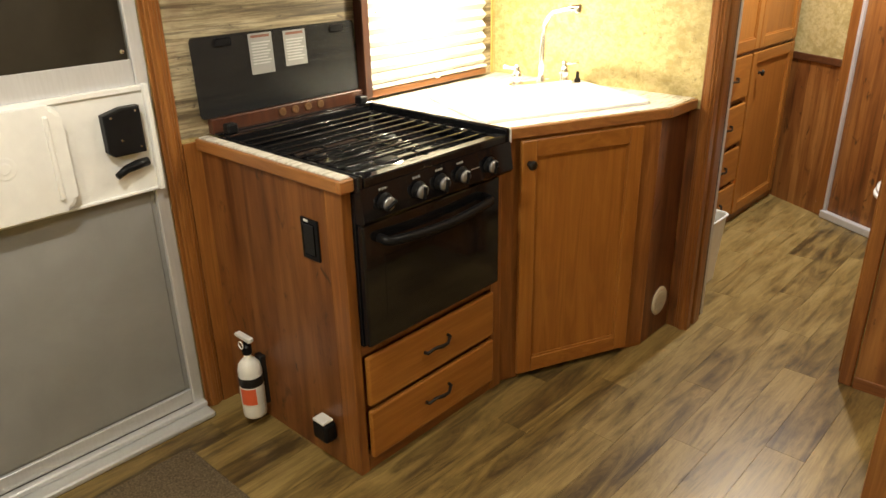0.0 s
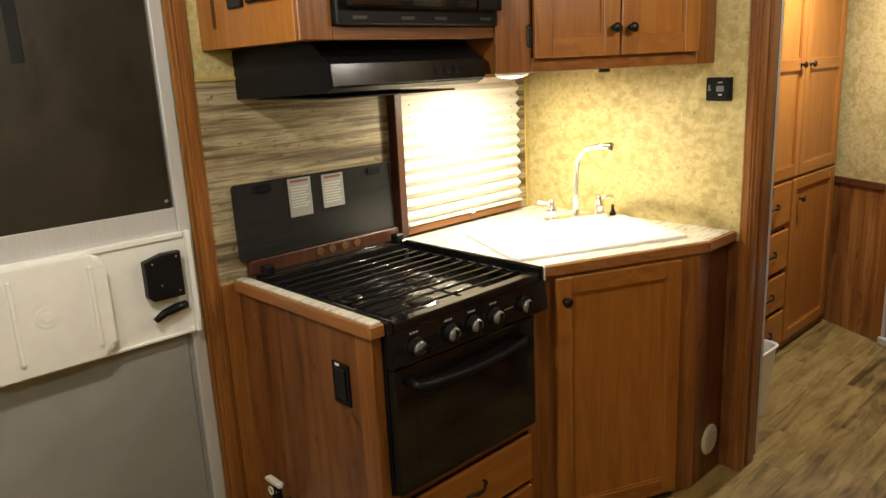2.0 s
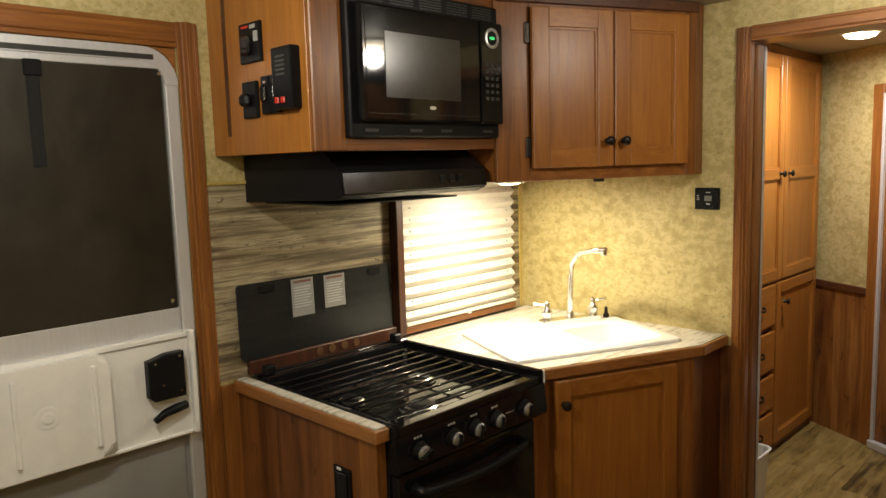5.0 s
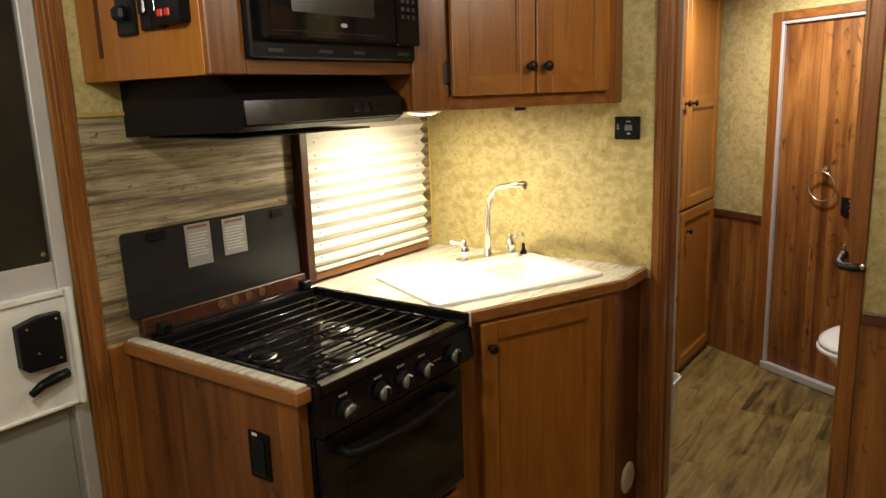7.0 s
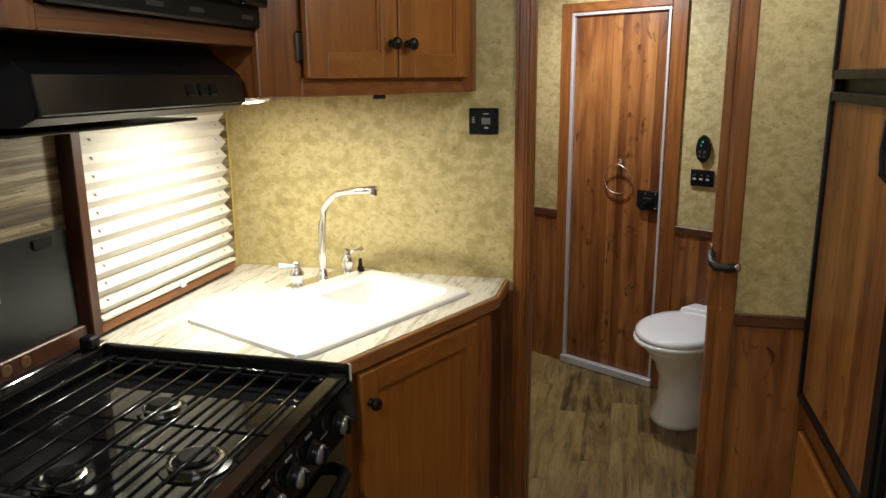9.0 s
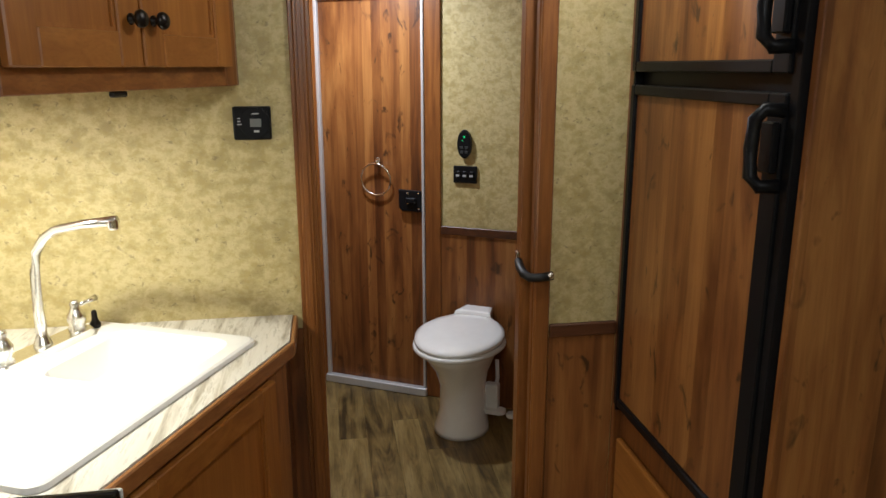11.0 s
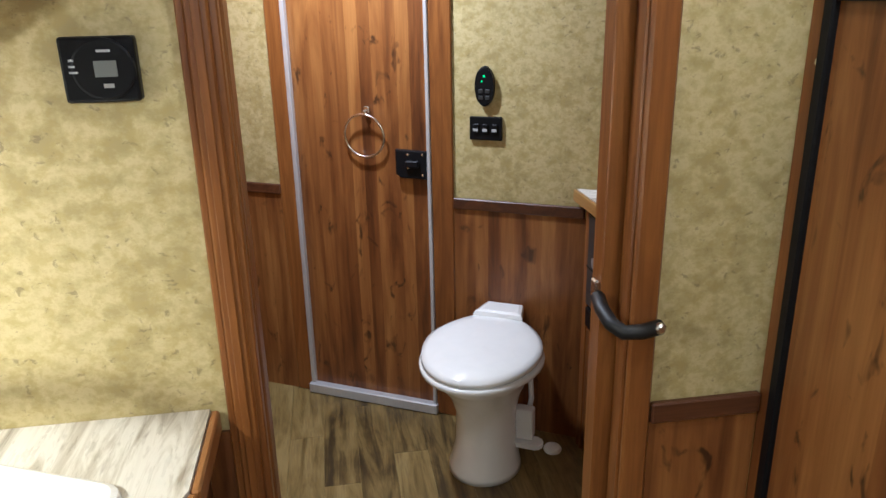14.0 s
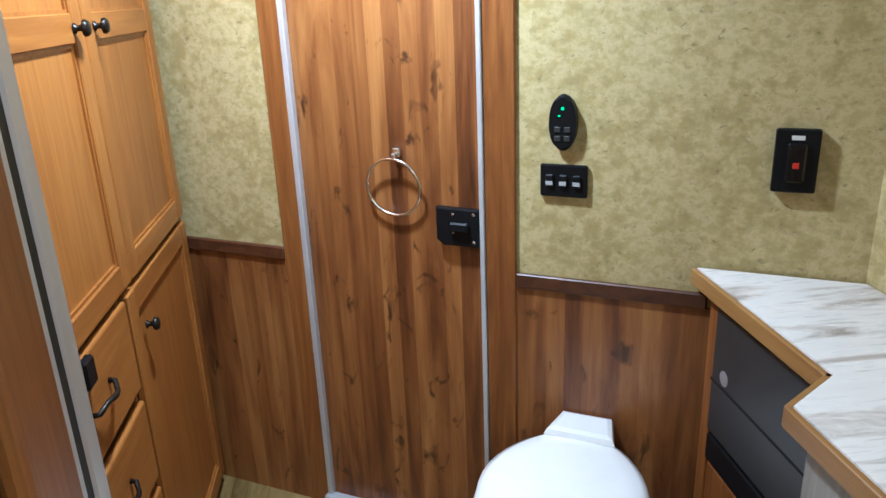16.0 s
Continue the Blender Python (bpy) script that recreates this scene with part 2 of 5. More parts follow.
# white paper with the smoked glass's dimming put into its colour
GLASS_DIMMED_PAPER = worn("paper_dimmed_by_glass", (0.24, 0.24, 0.235), 0.5, spread=0.08)
KNOB_GREY = worn("knob_grey", (0.30, 0.30, 0.31), 0.3, 0.6)
DISC_BROWN = worn("brown_disc", (0.11, 0.055, 0.022), 0.4)
PRINT_BROWN = mat("brown_print", 0.5, 0, (0.16, 0.06, 0.035))
RED = mat("red_plastic", 0.4, 0, (0.55, 0.03, 0.015))
ORANGE = mat("orange_print", 0.45, 0, (0.75, 0.13, 0.05))
RUBBER = worn("rubber", (0.009, 0.009, 0.009), 0.5)
CHARCOAL = worn("charcoal_metal", (0.040, 0.041, 0.041), 0.35, 0.2)
MESH_GLASS = worn("meshed_glass", (0.022, 0.022, 0.021), 0.22, spread=0.1, scale=60)
SILVER = worn("silver_print", (0.55, 0.55, 0.55), 0.3, 0.7)
CREAM = worn("cream_plastic", (0.55, 0.49, 0.37), 0.45)
# for truly black parts, and for shade painted into recesses and the toe gap
BLACK_AND_SHADE = mat("black_and_shade", 0.9, 0, (0.004, 0.004, 0.004))
SPLASH_TRIM = worn("ochre_trim", (0.45, 0.33, 0.09), 0.5)


def glowing(name, colour, strength):
    m = mat(name, 0.4, 0, colour)
    b = m.node_tree.nodes["Principled BSDF"]
    b.inputs["Emission Color"].default_value = (*colour, 1)
    b.inputs["Emission Strength"].default_value = strength
    return m


LAMP_GLOW = glowing("lamp_diffuser", (1.0, 0.86, 0.62), 14)
GREEN_GLOW = glowing("green_led", (0.05, 0.9, 0.25), 0.5)

BLIND = worn("pleated_blind_fabric", (0.66, 0.63, 0.57), 0.8, spread=0.04, scale=40)


def smoked():
    m = mat("smoked_glass", 0.22, 0, (0.022, 0.023, 0.025))
    b = m.node_tree.nodes["Principled BSDF"]
    b.inputs["Alpha"].default_value = 0.68
    b.inputs["Specular IOR Level"].default_value = 0.35
    return m


SMOKED = smoked()


def carpet():
    m = mat("brown_carpet", 0.95)
    n = Net(m)
    a = n.noise(n.place((1, 1, 1)), 160, 3, 0.7)
    c = n.ramp(a, [(0.35, (0.06, 0.042, 0.022)), (0.65, (0.17, 0.125, 0.07))])
    n.colour(c)
    n.bump(a, 0.8, 0.006)
    return m


CARPET = carpet()

# ---- building helpers ----
OFF = {}


def thing(name, loc, label, category, group="", kind=""):
    e = new(name)
    e.empty_display_size = 0.05
    e.location = loc
    OFF[e] = Vector(loc)
    return tagged(e, label, category, group, kind)


def finish(name, bm, material, base):
    bmesh.ops.recalc_face_normals(bm, faces=bm.faces)
    bm.transform(Matrix.Translation(-base))
    me = bpy.data.meshes.new(name)
    bm.to_mesh(me)
    bm.free()
    me.materials.append(material)
    return me


def part(name, bm, material, parent, label="", smooth=False):
    me = finish(name, bm, material, OFF[parent])
    if smooth:
        me.shade_smooth()
    ob = new(name, me)
    ob.parent = parent
    OFF[ob] = OFF[parent]
    return tagged(ob, label)


def structure(name, bm, material, label, category):
    me = finish(name, bm, material, Vector())
    ob = new(name, me)
    OFF[ob] = Vector()
    return tagged(ob, label, category, "", "structure")


def box(lo, hi, bevel=0.0, m=None, bm=None, seg=1):
    out = bm or bmesh.new()
    b = bmesh.new()
    bmesh.ops.create_cube(b, size=1)
    for v in b.verts:
        v.co = Vector([lo[i] + (v.co[i] + 0.5) * (hi[i] - lo[i]) for i in range(3)])
    if bevel:
        bmesh.ops.bevel(b, geom=b.edges[:], offset=bevel, segments=seg, affect="EDGES", profile=0.5)
    return absorb(out, b, m)


def absorb(out, b, m=None):
    if m is not None:
        b.transform(m)
    me = bpy.data.meshes.new("tmp")
    b.to_mesh(me)
    b.free()
    out.from_mesh(me)
    bpy.data.meshes.remove(me)
    return out


def turned(profile, m=None, n=24, bm=None):
    """A body of revolution about local z from (radius, height) pairs."""
    b = bmesh.new()
    rings = []
    for r, z in profile:
        rings.append([b.verts.new((max(r, 0.0002) * math.cos(2 * math.pi * i / n), max(r, 0.0002) * math.sin(2 * math.pi * i / n), z)) for i in range(n)])
    for a, c in zip(rings, rings[1:]):
        for i in range(n):
            b.faces.new((a[i], a[(i + 1) % n], c[(i + 1) % n], c[i]))
    b.faces.new(rings[0])
    b.faces.new(rings[-1])
    return absorb(bm or bmesh.new(), b, m)


def tube(points, r, n=10, m=None, bm=None, closed=False):
    """A round bar through points."""
    b = bmesh.new()
    pts = [Vector(p) for p in points]
    rings = []
    for i, p in enumerate(pts):
        q0 = pts[i - 1] if (i or closed) else p
        q1 = pts[(i + 1) % len(pts)] if (i + 1 < len(pts) or closed) else p
        d = (q1 - q0).normalized()
        s = d.cross(Vector((0.13, 0.31, 0.94))).normalized()
        if rings and s.dot(last) < 0:
            s = -s
        last = s
        u = d.cross(s)
        rad = r[i] if isinstance(r, (list, tuple)) else r
        rings.append([b.verts.new(p + rad * (math.cos(2 * math.pi * k / n) * s + math.sin(2 * math.pi * k / n) * u)) for k in range(n)])
    pairs = list(zip(rings, rings[1:])) + ([(rings[-1], rings[0])] if closed else [])
    for a, c in pairs:
        for k in range(n):
            b.faces.new((a[k], a[(k + 1) % n], c[(k + 1) % n], c[k]))
    if not closed:
        b.faces.new(rings[0])
        b.faces.new(rings[-1])
    return absorb(bm or bmesh.new(), b, m)


def prism(outline, z0, z1, bevel=0.0, m=None, bm=None):
    """A flat outline in local x, y raised from z0 to z1."""
    b = bmesh.new()
    lo = [b.verts.new((x, y, z0)) for x, y in outline]
    hi = [b.verts.new((x, y, z1)) for x, y in outline]
    k = len(outline)
    b.faces.new(lo)
    b.faces.new(hi)
    for i in range(k):
        b.faces.new((lo[i], lo[(i + 1) % k], hi[(i + 1) % k], hi[i]))
    if bevel:
        bmesh.ops.bevel(b, geom=[e for e in b.edges if abs(e.verts[0].co.z - e.verts[1].co.z) < 1e-6], offset=bevel, segments=2, affect="EDGES", profile=0.5)
    return absorb(bm or bmesh.new(), b, m)


def rounded(x0, x1, y0, y1, r, n=5):
    out = []
    for cx, cy, a in ((x1 - r, y1 - r, 0), (x0 + r, y1 - r, 90), (x0 + r, y0 + r, 180), (x1 - r, y0 + r, 270)):
        for i in range(n + 1):
            t = radians(a + 90 * i / n)
            out.append((cx + r * math.cos(t), cy + r * math.sin(t)))
    return out


def face(ox, oy, ux, uy, nx, ny):
    """Local x along a wall, local y out of it, local z up, to the world."""
    return Matrix(((ux, nx, 0, ox), (uy, ny, 0, oy), (0, 0, 1, 0), (0, 0, 0, 1)))


# local x along the face, local y up, local z out of it: for outlines drawn on a face
UPRIGHT = Matrix(((1, 0, 0, 0), (0, 0, 1, 0), (0, 1, 0, 0), (0, 0, 0, 1)))

WALL_X, PART_Y, PART_T = -1.86, 2.67, 0.105
ON_WEST = face(WALL_X, 0, 0, 1, 1, 0)
ON_PART = face(0, PART_Y, 1, 0, 0, -1)
SU, SV = 0.8714, -0.4906
ON_SLANT = face(-1.24, 4.543, SU, SV, SV, -SU)
du = math.hypot(0.27, 0.595)
ON_SINK = face(-1.20, 1.885, 0.27 / du, 0.595 / du, 0.595 / du, -0.27 / du)
ON_UPPER = face(-1.345, 1.90, 0.3985, 0.9172, 0.9172, -0.3985)
ON_FRIDGE = face(-0.06, 2.64, 0, -1, -1, 0)
ON_BATHCAB = face(-1.24, 0, 0, 1, 1, 0)
ON_STOVE = face(-1.195, 0, 0, 1, 1, 0)
ON_SIDE = face(0, 1.235, 1, 0, 0, -1)
ON_UPSIDE = face(0, 1.215, 1, 0, 0, -1)


def at(m, u, v, z):
    return m @ Vector((u, v, z))


def knob(parent, m, u, v, z, r=0.0155):
    turn = Matrix.Rotation(radians(-90), 4, "X")
    bm = turned([(0.010, 0), (0.010, 0.003), (0.0055, 0.006), (0.006, 0.014), (r, 0.018), (r * 1.02, 0.023), (r * 0.8, 0.028), (0.0, 0.030)], m @ Matrix.Translation((u, v, z)) @ turn, 20)
    return part("knob", bm, BRONZE, parent, "dark bronze round knob", True)


def shaker(parent, m, u0, u1, z0, z1, wood, thick=0.02, rail=0.055, knob_at=None, mid=None, name="door"):
    """A framed door with a sunk panel, on the face m."""
    rails = [(z0, z0 + rail), (z1 - rail, z1)] + ([(mid - rail / 2, mid + rail / 2)] if mid else [])
    bm = box((u0 + rail - 0.004, 0.002, z0 + rail - 0.004), (u1 - rail + 0.004, thick - 0.011, z1 - rail + 0.004), 0, m)
    # moulding strips round the sunk panel
    strips = []
    zz = sorted([z for r in rails for z in r])[1:-1]
    for lo, hi in zip(zz[0::2], zz[1::2]):
        for q in ((u0 + rail, u0 + rail + 0.007, lo, hi), (u1 - rail - 0.007, u1 - rail, lo, hi), (u0 + rail + 0.007, u1 - rail - 0.007, lo, lo + 0.007), (u0 + rail + 0.007, u1 - rail - 0.007, hi - 0.007, hi)):
            strips.append(box((q[0], 0.001, q[2]), (q[1], thick - 0.006, q[3]), 0, m))
    d = part(name, bm, wood, parent)
    for q in strips:
        part("moulding", q, wood, d)
    for a, b in ((u0, u0 + rail), (u1 - rail, u1)):
        part("stile", box((a, 0.001, z0), (b, thick, z1), 0.003, m), wood, d)
    for a, b in rails:
        part("rail", box((u0 + rail, 0.001, a), (u1 - rail, thick - 0.0008, b), 0.002, m), MAPLE_Y, d)
    if knob_at:
        knob(d, m, knob_at[0], thick, knob_at[1])
    return d


def slab(parent, m, u0, u1, z0, z1, wood, pull=None, thick=0.02, name="drawer_front"):
    d = part(name, box((u0, 0.001, z0), (u1, thick, z1), 0.006, m, seg=2), wood, parent)
    if pull:
        cu, cz = pull
        pts = [(cu - 0.052, thick, cz - 0.008), (cu - 0.050, thick + 0.012, cz - 0.008), (cu - 0.028, thick + 0.022, cz + 0.004), (cu, thick + 0.026, cz), (cu + 0.028, thick + 0.022, cz - 0.004), (cu + 0.050, thick + 0.012, cz + 0.008), (cu + 0.052, thick, cz + 0.008)]
        bm = tube(pts, [0.006, 0.0055, 0.005, 0.0065, 0.005, 0.0055, 0.006], 8, m)
        part("handle", bm, BRONZE, d, "dark bronze scrolled pull", True)
    return d


# ---- structure ----
Y0, Y1, X1 = -1.35, 4.95, 0.72
floor = structure("floor", box((-1.98, Y0 - 0.1, -0.06), (X1 + 0.1, Y1 + 0.1, -0.006)), VINYL, "brown wood-look vinyl plank floor", "floor")
structure("ceiling", box((-1.98, Y0 - 0.1, CEIL), (X1 + 0.1, Y1 + 0.1, CEIL + 0.05)), CEILING_MAT, "plain pale vinyl ceiling", "ceiling")

# west wall with the door and window openings
bm = bmesh.new()
for y0, y1, z0, z1 in ((Y0, 0.42, 0, CEIL), (0.42, 1.115, 1.905, CEIL), (1.115, 1.915, 0, CEIL), (1.915, 2.565, 0, 0.955), (1.915, 2.565, 1.50, CEIL), (2.565, Y1, 0, CEIL)):
    box((WALL_X - 0.06, y0, z0), (WALL_X, y1, z1), 0, None, bm)
structure("wall_west", bm, PAPER, "wall in mottled ochre wallpaper", "wall")
structure("wall_south", box((-1.98, Y0 - 0.06, 0), (X1, Y0, CEIL)), PAPER, "wall in mottled ochre wallpaper", "wall")
structure("wall_east", box((X1, Y0, 0), (X1 + 0.06, 2.67, CEIL)), PAPER, "wall in mottled ochre wallpaper", "wall")
structure("wall_bath_east", box((0.30, 2.776, 0), (0.36, 4.0, CEIL)), PAPER, "wall in mottled ochre wallpaper", "wall")

# partition with its doorway
DL, DR, DT = -0.875, -0.322, 1.935
bm = bmesh.new()
box((-1.86, PART_Y, 0), (DL - 0.012, PART_Y + PART_T, CEIL), 0, None, bm)
box((DR + 0.050, PART_Y, 0), (X1, PART_Y + PART_T, CEIL), 0, None, bm)
box((DL - 0.012, PART_Y, DT + 0.012), (DR + 0.050, PART_Y + PART_T, CEIL), 0, None, bm)
partition = structure("wall_partition", bm, PAPER, "partition wall in mottled ochre wallpaper", "wall")
structure("wainscot_kitchen", box((-0.262, PART_Y - 0.006, 0), (-0.072, PART_Y, 0.815)), PANEL, "wood-look panelling under the cap rail", "wainscot")
structure("wainscot_counter_end", box((-0.9575, PART_Y - 0.006, 0), (-0.9205, PART_Y, 0.878)), PANEL, "wood-look panelling beside the doorway", "wainscot")
structure("trim_cap_rail_kitchen", box((-0.262, PART_Y - 0.014, 0.815), (-0.072, PART_Y, 0.852), 0.003), DARK_RAIL, "dark brown cap rail", "trim")
structure("baseboard_kitchen", box((-0.262, PART_Y - 0.014, 0.0), (-0.072, PART_Y - 0.0065, 0.045), 0.002), OAK_X, "low wooden baseboard", "baseboard")

# doorway casing: moulded boards, linings, a slot for the sliding door


def casing(name, m, u0, u1, z0, z1, wood, along="z"):
    bm = bmesh.new()
    if along == "z":
        w = u1 - u0
        box((u0, 0.0005, z0), (u1, 0.010, z1), 0.002, m, bm)
        box((u0 + w * 0.18, 0.010, z0), (u1 - w * 0.18, 0.016, z1), 0.004, m, bm)
        box((u0 + w * 0.38, 0.016, z0), (u1 - w * 0.38, 0.0195, z1), 0.0015, m, bm)
    else:
        w = z1 - z0
        box((u0, 0.0005, z0), (u1, 0.011, z1), 0.002, m, bm)
        box((u0, 0.011, z0 + w * 0.18), (u1, 0.017, z1 - w * 0.18), 0.004, m, bm)
    return structure(name, bm, wood, "stained wooden door casing", "trim")


casing("trim_doorway_left", ON_PART, DL - 0.045, DL + 0.006, 0.001, DT + 0.048, OAK)
structure("trim_doorway_right", box((DR + 0.014, 0.0005, 0.001), (DR + 0.057, 0.014, DT + 0.048), 0.004, ON_PART), OAK, "stained wooden door casing", "trim")
casing("trim_doorway_head", ON_PART, DL + 0.0065, DR + 0.0135, DT, DT + 0.05, OAK_X, "x")
structure("trim_jamb_left", box((DL - 0.010, PART_Y + 0.001, 0.001), (DL + 0.004, PART_Y + 0.028, DT), 0.002), OAK, "stained wooden door lining", "trim")
structure("trim_jamb_left_slot", box((DL - 0.0118, PART_Y + 0.0285, 0.001), (DL - 0.008, PART_Y + 0.0495, DT)), DARK_WOOD, "dark slot for the sliding door", "trim")
structure("trim_jamb_left_back", box((DL - 0.0118, PART_Y + 0.050, 0.001), (DL + 0.005, PART_Y + PART_T + 0.002, DT), 0.006, None, None, 2), OAK, "rounded stained wooden door lining", "trim")
structure("trim_jamb_head", box((DL + 0.0055, PART_Y + 0.001, DT + 0.0005), (DR + 0.048, PART_Y + PART_T, DT + 0.011)), OAK_X, "stained wooden door lining", "trim")
structure("trim_jamb_right", box((DR + 0.012, PART_Y + 0.001, 0.001), (DR + 0.0495, PART_Y + 0.030, DT), 0.003), OAK, "stained wooden door lining", "trim")
structure("trim_jamb_right_back", box((DR - 0.006, PART_Y + 0.066, 0.001), (DR + 0.0495, PART_Y + PART_T + 0.004, DT), 0.002), OAK, "stained wooden door lining", "trim")
structure("door_sliding", box((DR + 0.022, PART_Y + 0.036, 0.012), (DR + 0.0490, PART_Y + 0.060, DT - 0.01), 0.002), PANEL, "edge of a wooden pocket door slid open", "door")
bm = bmesh.new()
box((DL - 0.022, PART_Y + PART_T + 0.0025, 0.001), (DL - 0.009, PART_Y + PART_T + 0.034, DT), 0.002, None, bm)
box((DL - 0.022, PART_Y + PART_T + 0.046, 0.001), (DL - 0.009, PART_Y + PART_T + 0.066, DT), 0.002, None, bm)
structure("trim_strike_channel", bm, ALUMINIUM, "upright aluminium strike channel on the door lining", "trim")
structure("trim_strike_seal", box((DL - 0.022, PART_Y + PART_T + 0.0345, 0.001), (DL - 0.011, PART_Y + PART_T + 0.0455, DT)), RUBBER, "black rubber seal in the strike channel", "trim")

# slanted wall of the bathroom
bm = box((-0.75, -0.05, 0), (0.422, 0, CEIL), 0, ON_SLANT)
box((0.422, -0.05, 1.84), (0.950, 0, CEIL), 0, ON_SLANT, bm)
box((0.950, -0.05, 0), (1.95, 0, CEIL), 0, ON_SLANT, bm)
structure("wall_slant", bm, PAPER, "slanted end wall in mottled ochre wallpaper", "wall")
structure("wainscot_slant_left", box((0, 0.0005, 0), (0.357, 0.006, 0.803), 0, ON_SLANT), PANEL, "wood-look panelling under the cap rail", "wainscot")
structure("wainscot_slant_right", box((1.028, 0.0005, 0), (1.75, 0.006, 0.803), 0, ON_SLANT), PANEL, "wood-look panelling under the cap rail", "wainscot")
structure("trim_cap_slant_left", box((0, 0.0005, 0.803), (0.357, 0.014, 0.84), 0.003, ON_SLANT), DARK_RAIL, "dark brown cap rail", "trim")
structure("trim_cap_slant_right", box((1.028, 0.0005, 0.803), (1.468, 0.014, 0.84), 0.003, ON_SLANT), DARK_RAIL, "dark brown cap rail", "trim")
for nm, a, b in (("trim_end_door_left", 0.357, 0.420), ("trim_end_door_right", 0.952, 1.028)):
    structure(nm, box((a, 0.0005, 0.001), (b, 0.012, 1.885), 0.003, ON_SLANT), OAK, "stained wooden door casing", "trim")
structure("trim_end_door_head", box((0.4205, 0.0005, 1.842), (0.9515, 0.012, 1.885), 0.003, ON_SLANT), OAK_X, "stained wooden door casing", "trim")

# end door of wood with aluminium edging
d = thing("end_door", tuple(at(ON_SLANT, 0.686, 0, 0)), "closed wood-panelled end door with aluminium edging", "door", kind="structure")
d.name = "door_end"
part("leaf", box((0.424, -0.03, 0.02), (0.948, -0.004, 1.838), 0, ON_SLANT), PANEL, d)
for a, b, z0, z1 in ((0.4215, 0.438, 0.045, 1.838), (0.938, 0.9505, 0.045, 1.838), (0.438, 0.938, 1.824, 1.838)):
    part("edging", box((a, -0.003, z0), (b, 0.017, z1), 0.002, ON_SLANT), ALUMINIUM, d, "aluminium edging")
part("threshold", box((0.415, -0.003, 0.001), (0.957, 0.03, 0.042), 0.004, ON_SLANT), ALUMINIUM, d, "aluminium threshold")
latch = part("latch", prism([(0.826, 0.912), (0.846, 0.898), (0.937, 0.898), (0.937, 0.992), (0.826, 0.995)], 0.0, 0.022, 0.004, ON_SLANT @ UPRIGHT), SOFT_BLACK, d, "black door latch")
for u, z in ((0.872, 0.98), (0.872, 0.935), (0.925, 0.982), (0.925, 0.912)):
    part("screw", turned([(0.004, 0), (0.004, 0.001), (0.002, 0.002)], ON_SLANT @ Matrix.Translation((u, 0.022, z)) @ Matrix.Rotation(radians(-90), 4, "X"), 10), CHROME, latch)
part("lever", box((0.865, 0.022, 0.938), (0.915, 0.036, 0.962), 0.004, ON_SLANT), SOFT_BLACK, latch)

ring = thing("towel_ring", tuple(at(ON_SLANT, 0.722, 0, 1.0)), "chrome towel ring hanging on the wooden end door", "towel ring")
part("mount", box((0.712, -0.002, 1.112), (0.732, 0.012, 1.134), 0.002, ON_SLANT), CHROME, ring)
part("post", box((0.716, 0.012, 1.108), (0.728, 0.030, 1.124), 0.003, ON_SLANT), CHROME, ring)
part("ring", tube([at(ON_SLANT, 0.714 + 0.073 * math.cos(2 * math.pi * i / 48), 0.026 - 0.012 * (1 - math.sin(2 * math.pi * i / 48)) / 2, 1.036 + 0.073 * math.sin(2 * math.pi * i / 48)) for i in range(48)], 0.0042, 8, None, None, True), CHROME, ring, smooth=True)

# ---- entry door ----
door = thing("entry_door", (WALL_X, 0.77, 0), "closed grey aluminium-framed entry door with a dark window shade", "door", kind="structure")
door.name = "door_entry"
part("leaf", box((0.425, -0.045, 0.03), (1.11, -0.010, 1.90), 0, ON_WEST), GREY_PANEL, door)
part("frame", box((1.074, -0.009, 0.03), (1.112, 0.008, 1.80), 0.003, ON_WEST), ALUMINIUM, door, "brushed aluminium frame")


def arc_frame(u0, u1, z1, r, w, y0, y1, m):
    """The head of a frame with a rounded upper corner at u1."""
    b = bmesh.new()
    outer = [(u0, z1)] + [(u1 - r + r * math.sin(radians(a)), z1 - r + r * math.cos(radians(a))) for a in range(0, 91, 9)]
    inner = [(u0, z1 - w)] + [(u1 - r + (r - w) * math.sin(radians(a)), z1 - r + (r - w) * math.cos(radians(a))) for a in range(0, 91, 9)]
    layers = []
    for y in (y0, y1):
        layers.append(([b.verts.new((p, y, q)) for p, q in outer], [b.verts.new((p, y, q)) for p, q in inner]))
    (o0, i0), (o1, i1) = layers
    for k in range(len(outer) - 1):
        b.faces.new((o1[k], o1[k + 1], i1[k + 1], i1[k]))
        b.faces.new((o0[k], o0[k + 1], i0[k + 1], i0[k]))
        b.faces.new((o0[k], o0[k + 1], o1[k + 1], o1[k]))
        b.faces.new((i0[k], i0[k + 1], i1[k + 1], i1[k]))
    for k in (0, -1):
        b.faces.new((o0[k], o1[k], i1[k], i0[k]))
    return absorb(bmesh.new(), b, m)


part("frame_head", arc_frame(0.423, 1.112, 1.900, 0.10, 0.038, -0.009, 0.008, ON_WEST), ALUMINIUM, door, "aluminium head with rounded corner")
part("corner_block", prism([(1.03, 1.901), (1.112, 1.901), (1.112, 1.82), (1.105, 1.85), (1.09, 1.878), (1.06, 1.896)], -0.012, -0.002, 0, ON_WEST @ UPRIGHT), OAK_Y, door)
part("upper_rail", box((0.425, -0.009, 1.842), (1.073, 0.004, 1.862), 0.002, ON_WEST), ALUMINIUM, door)
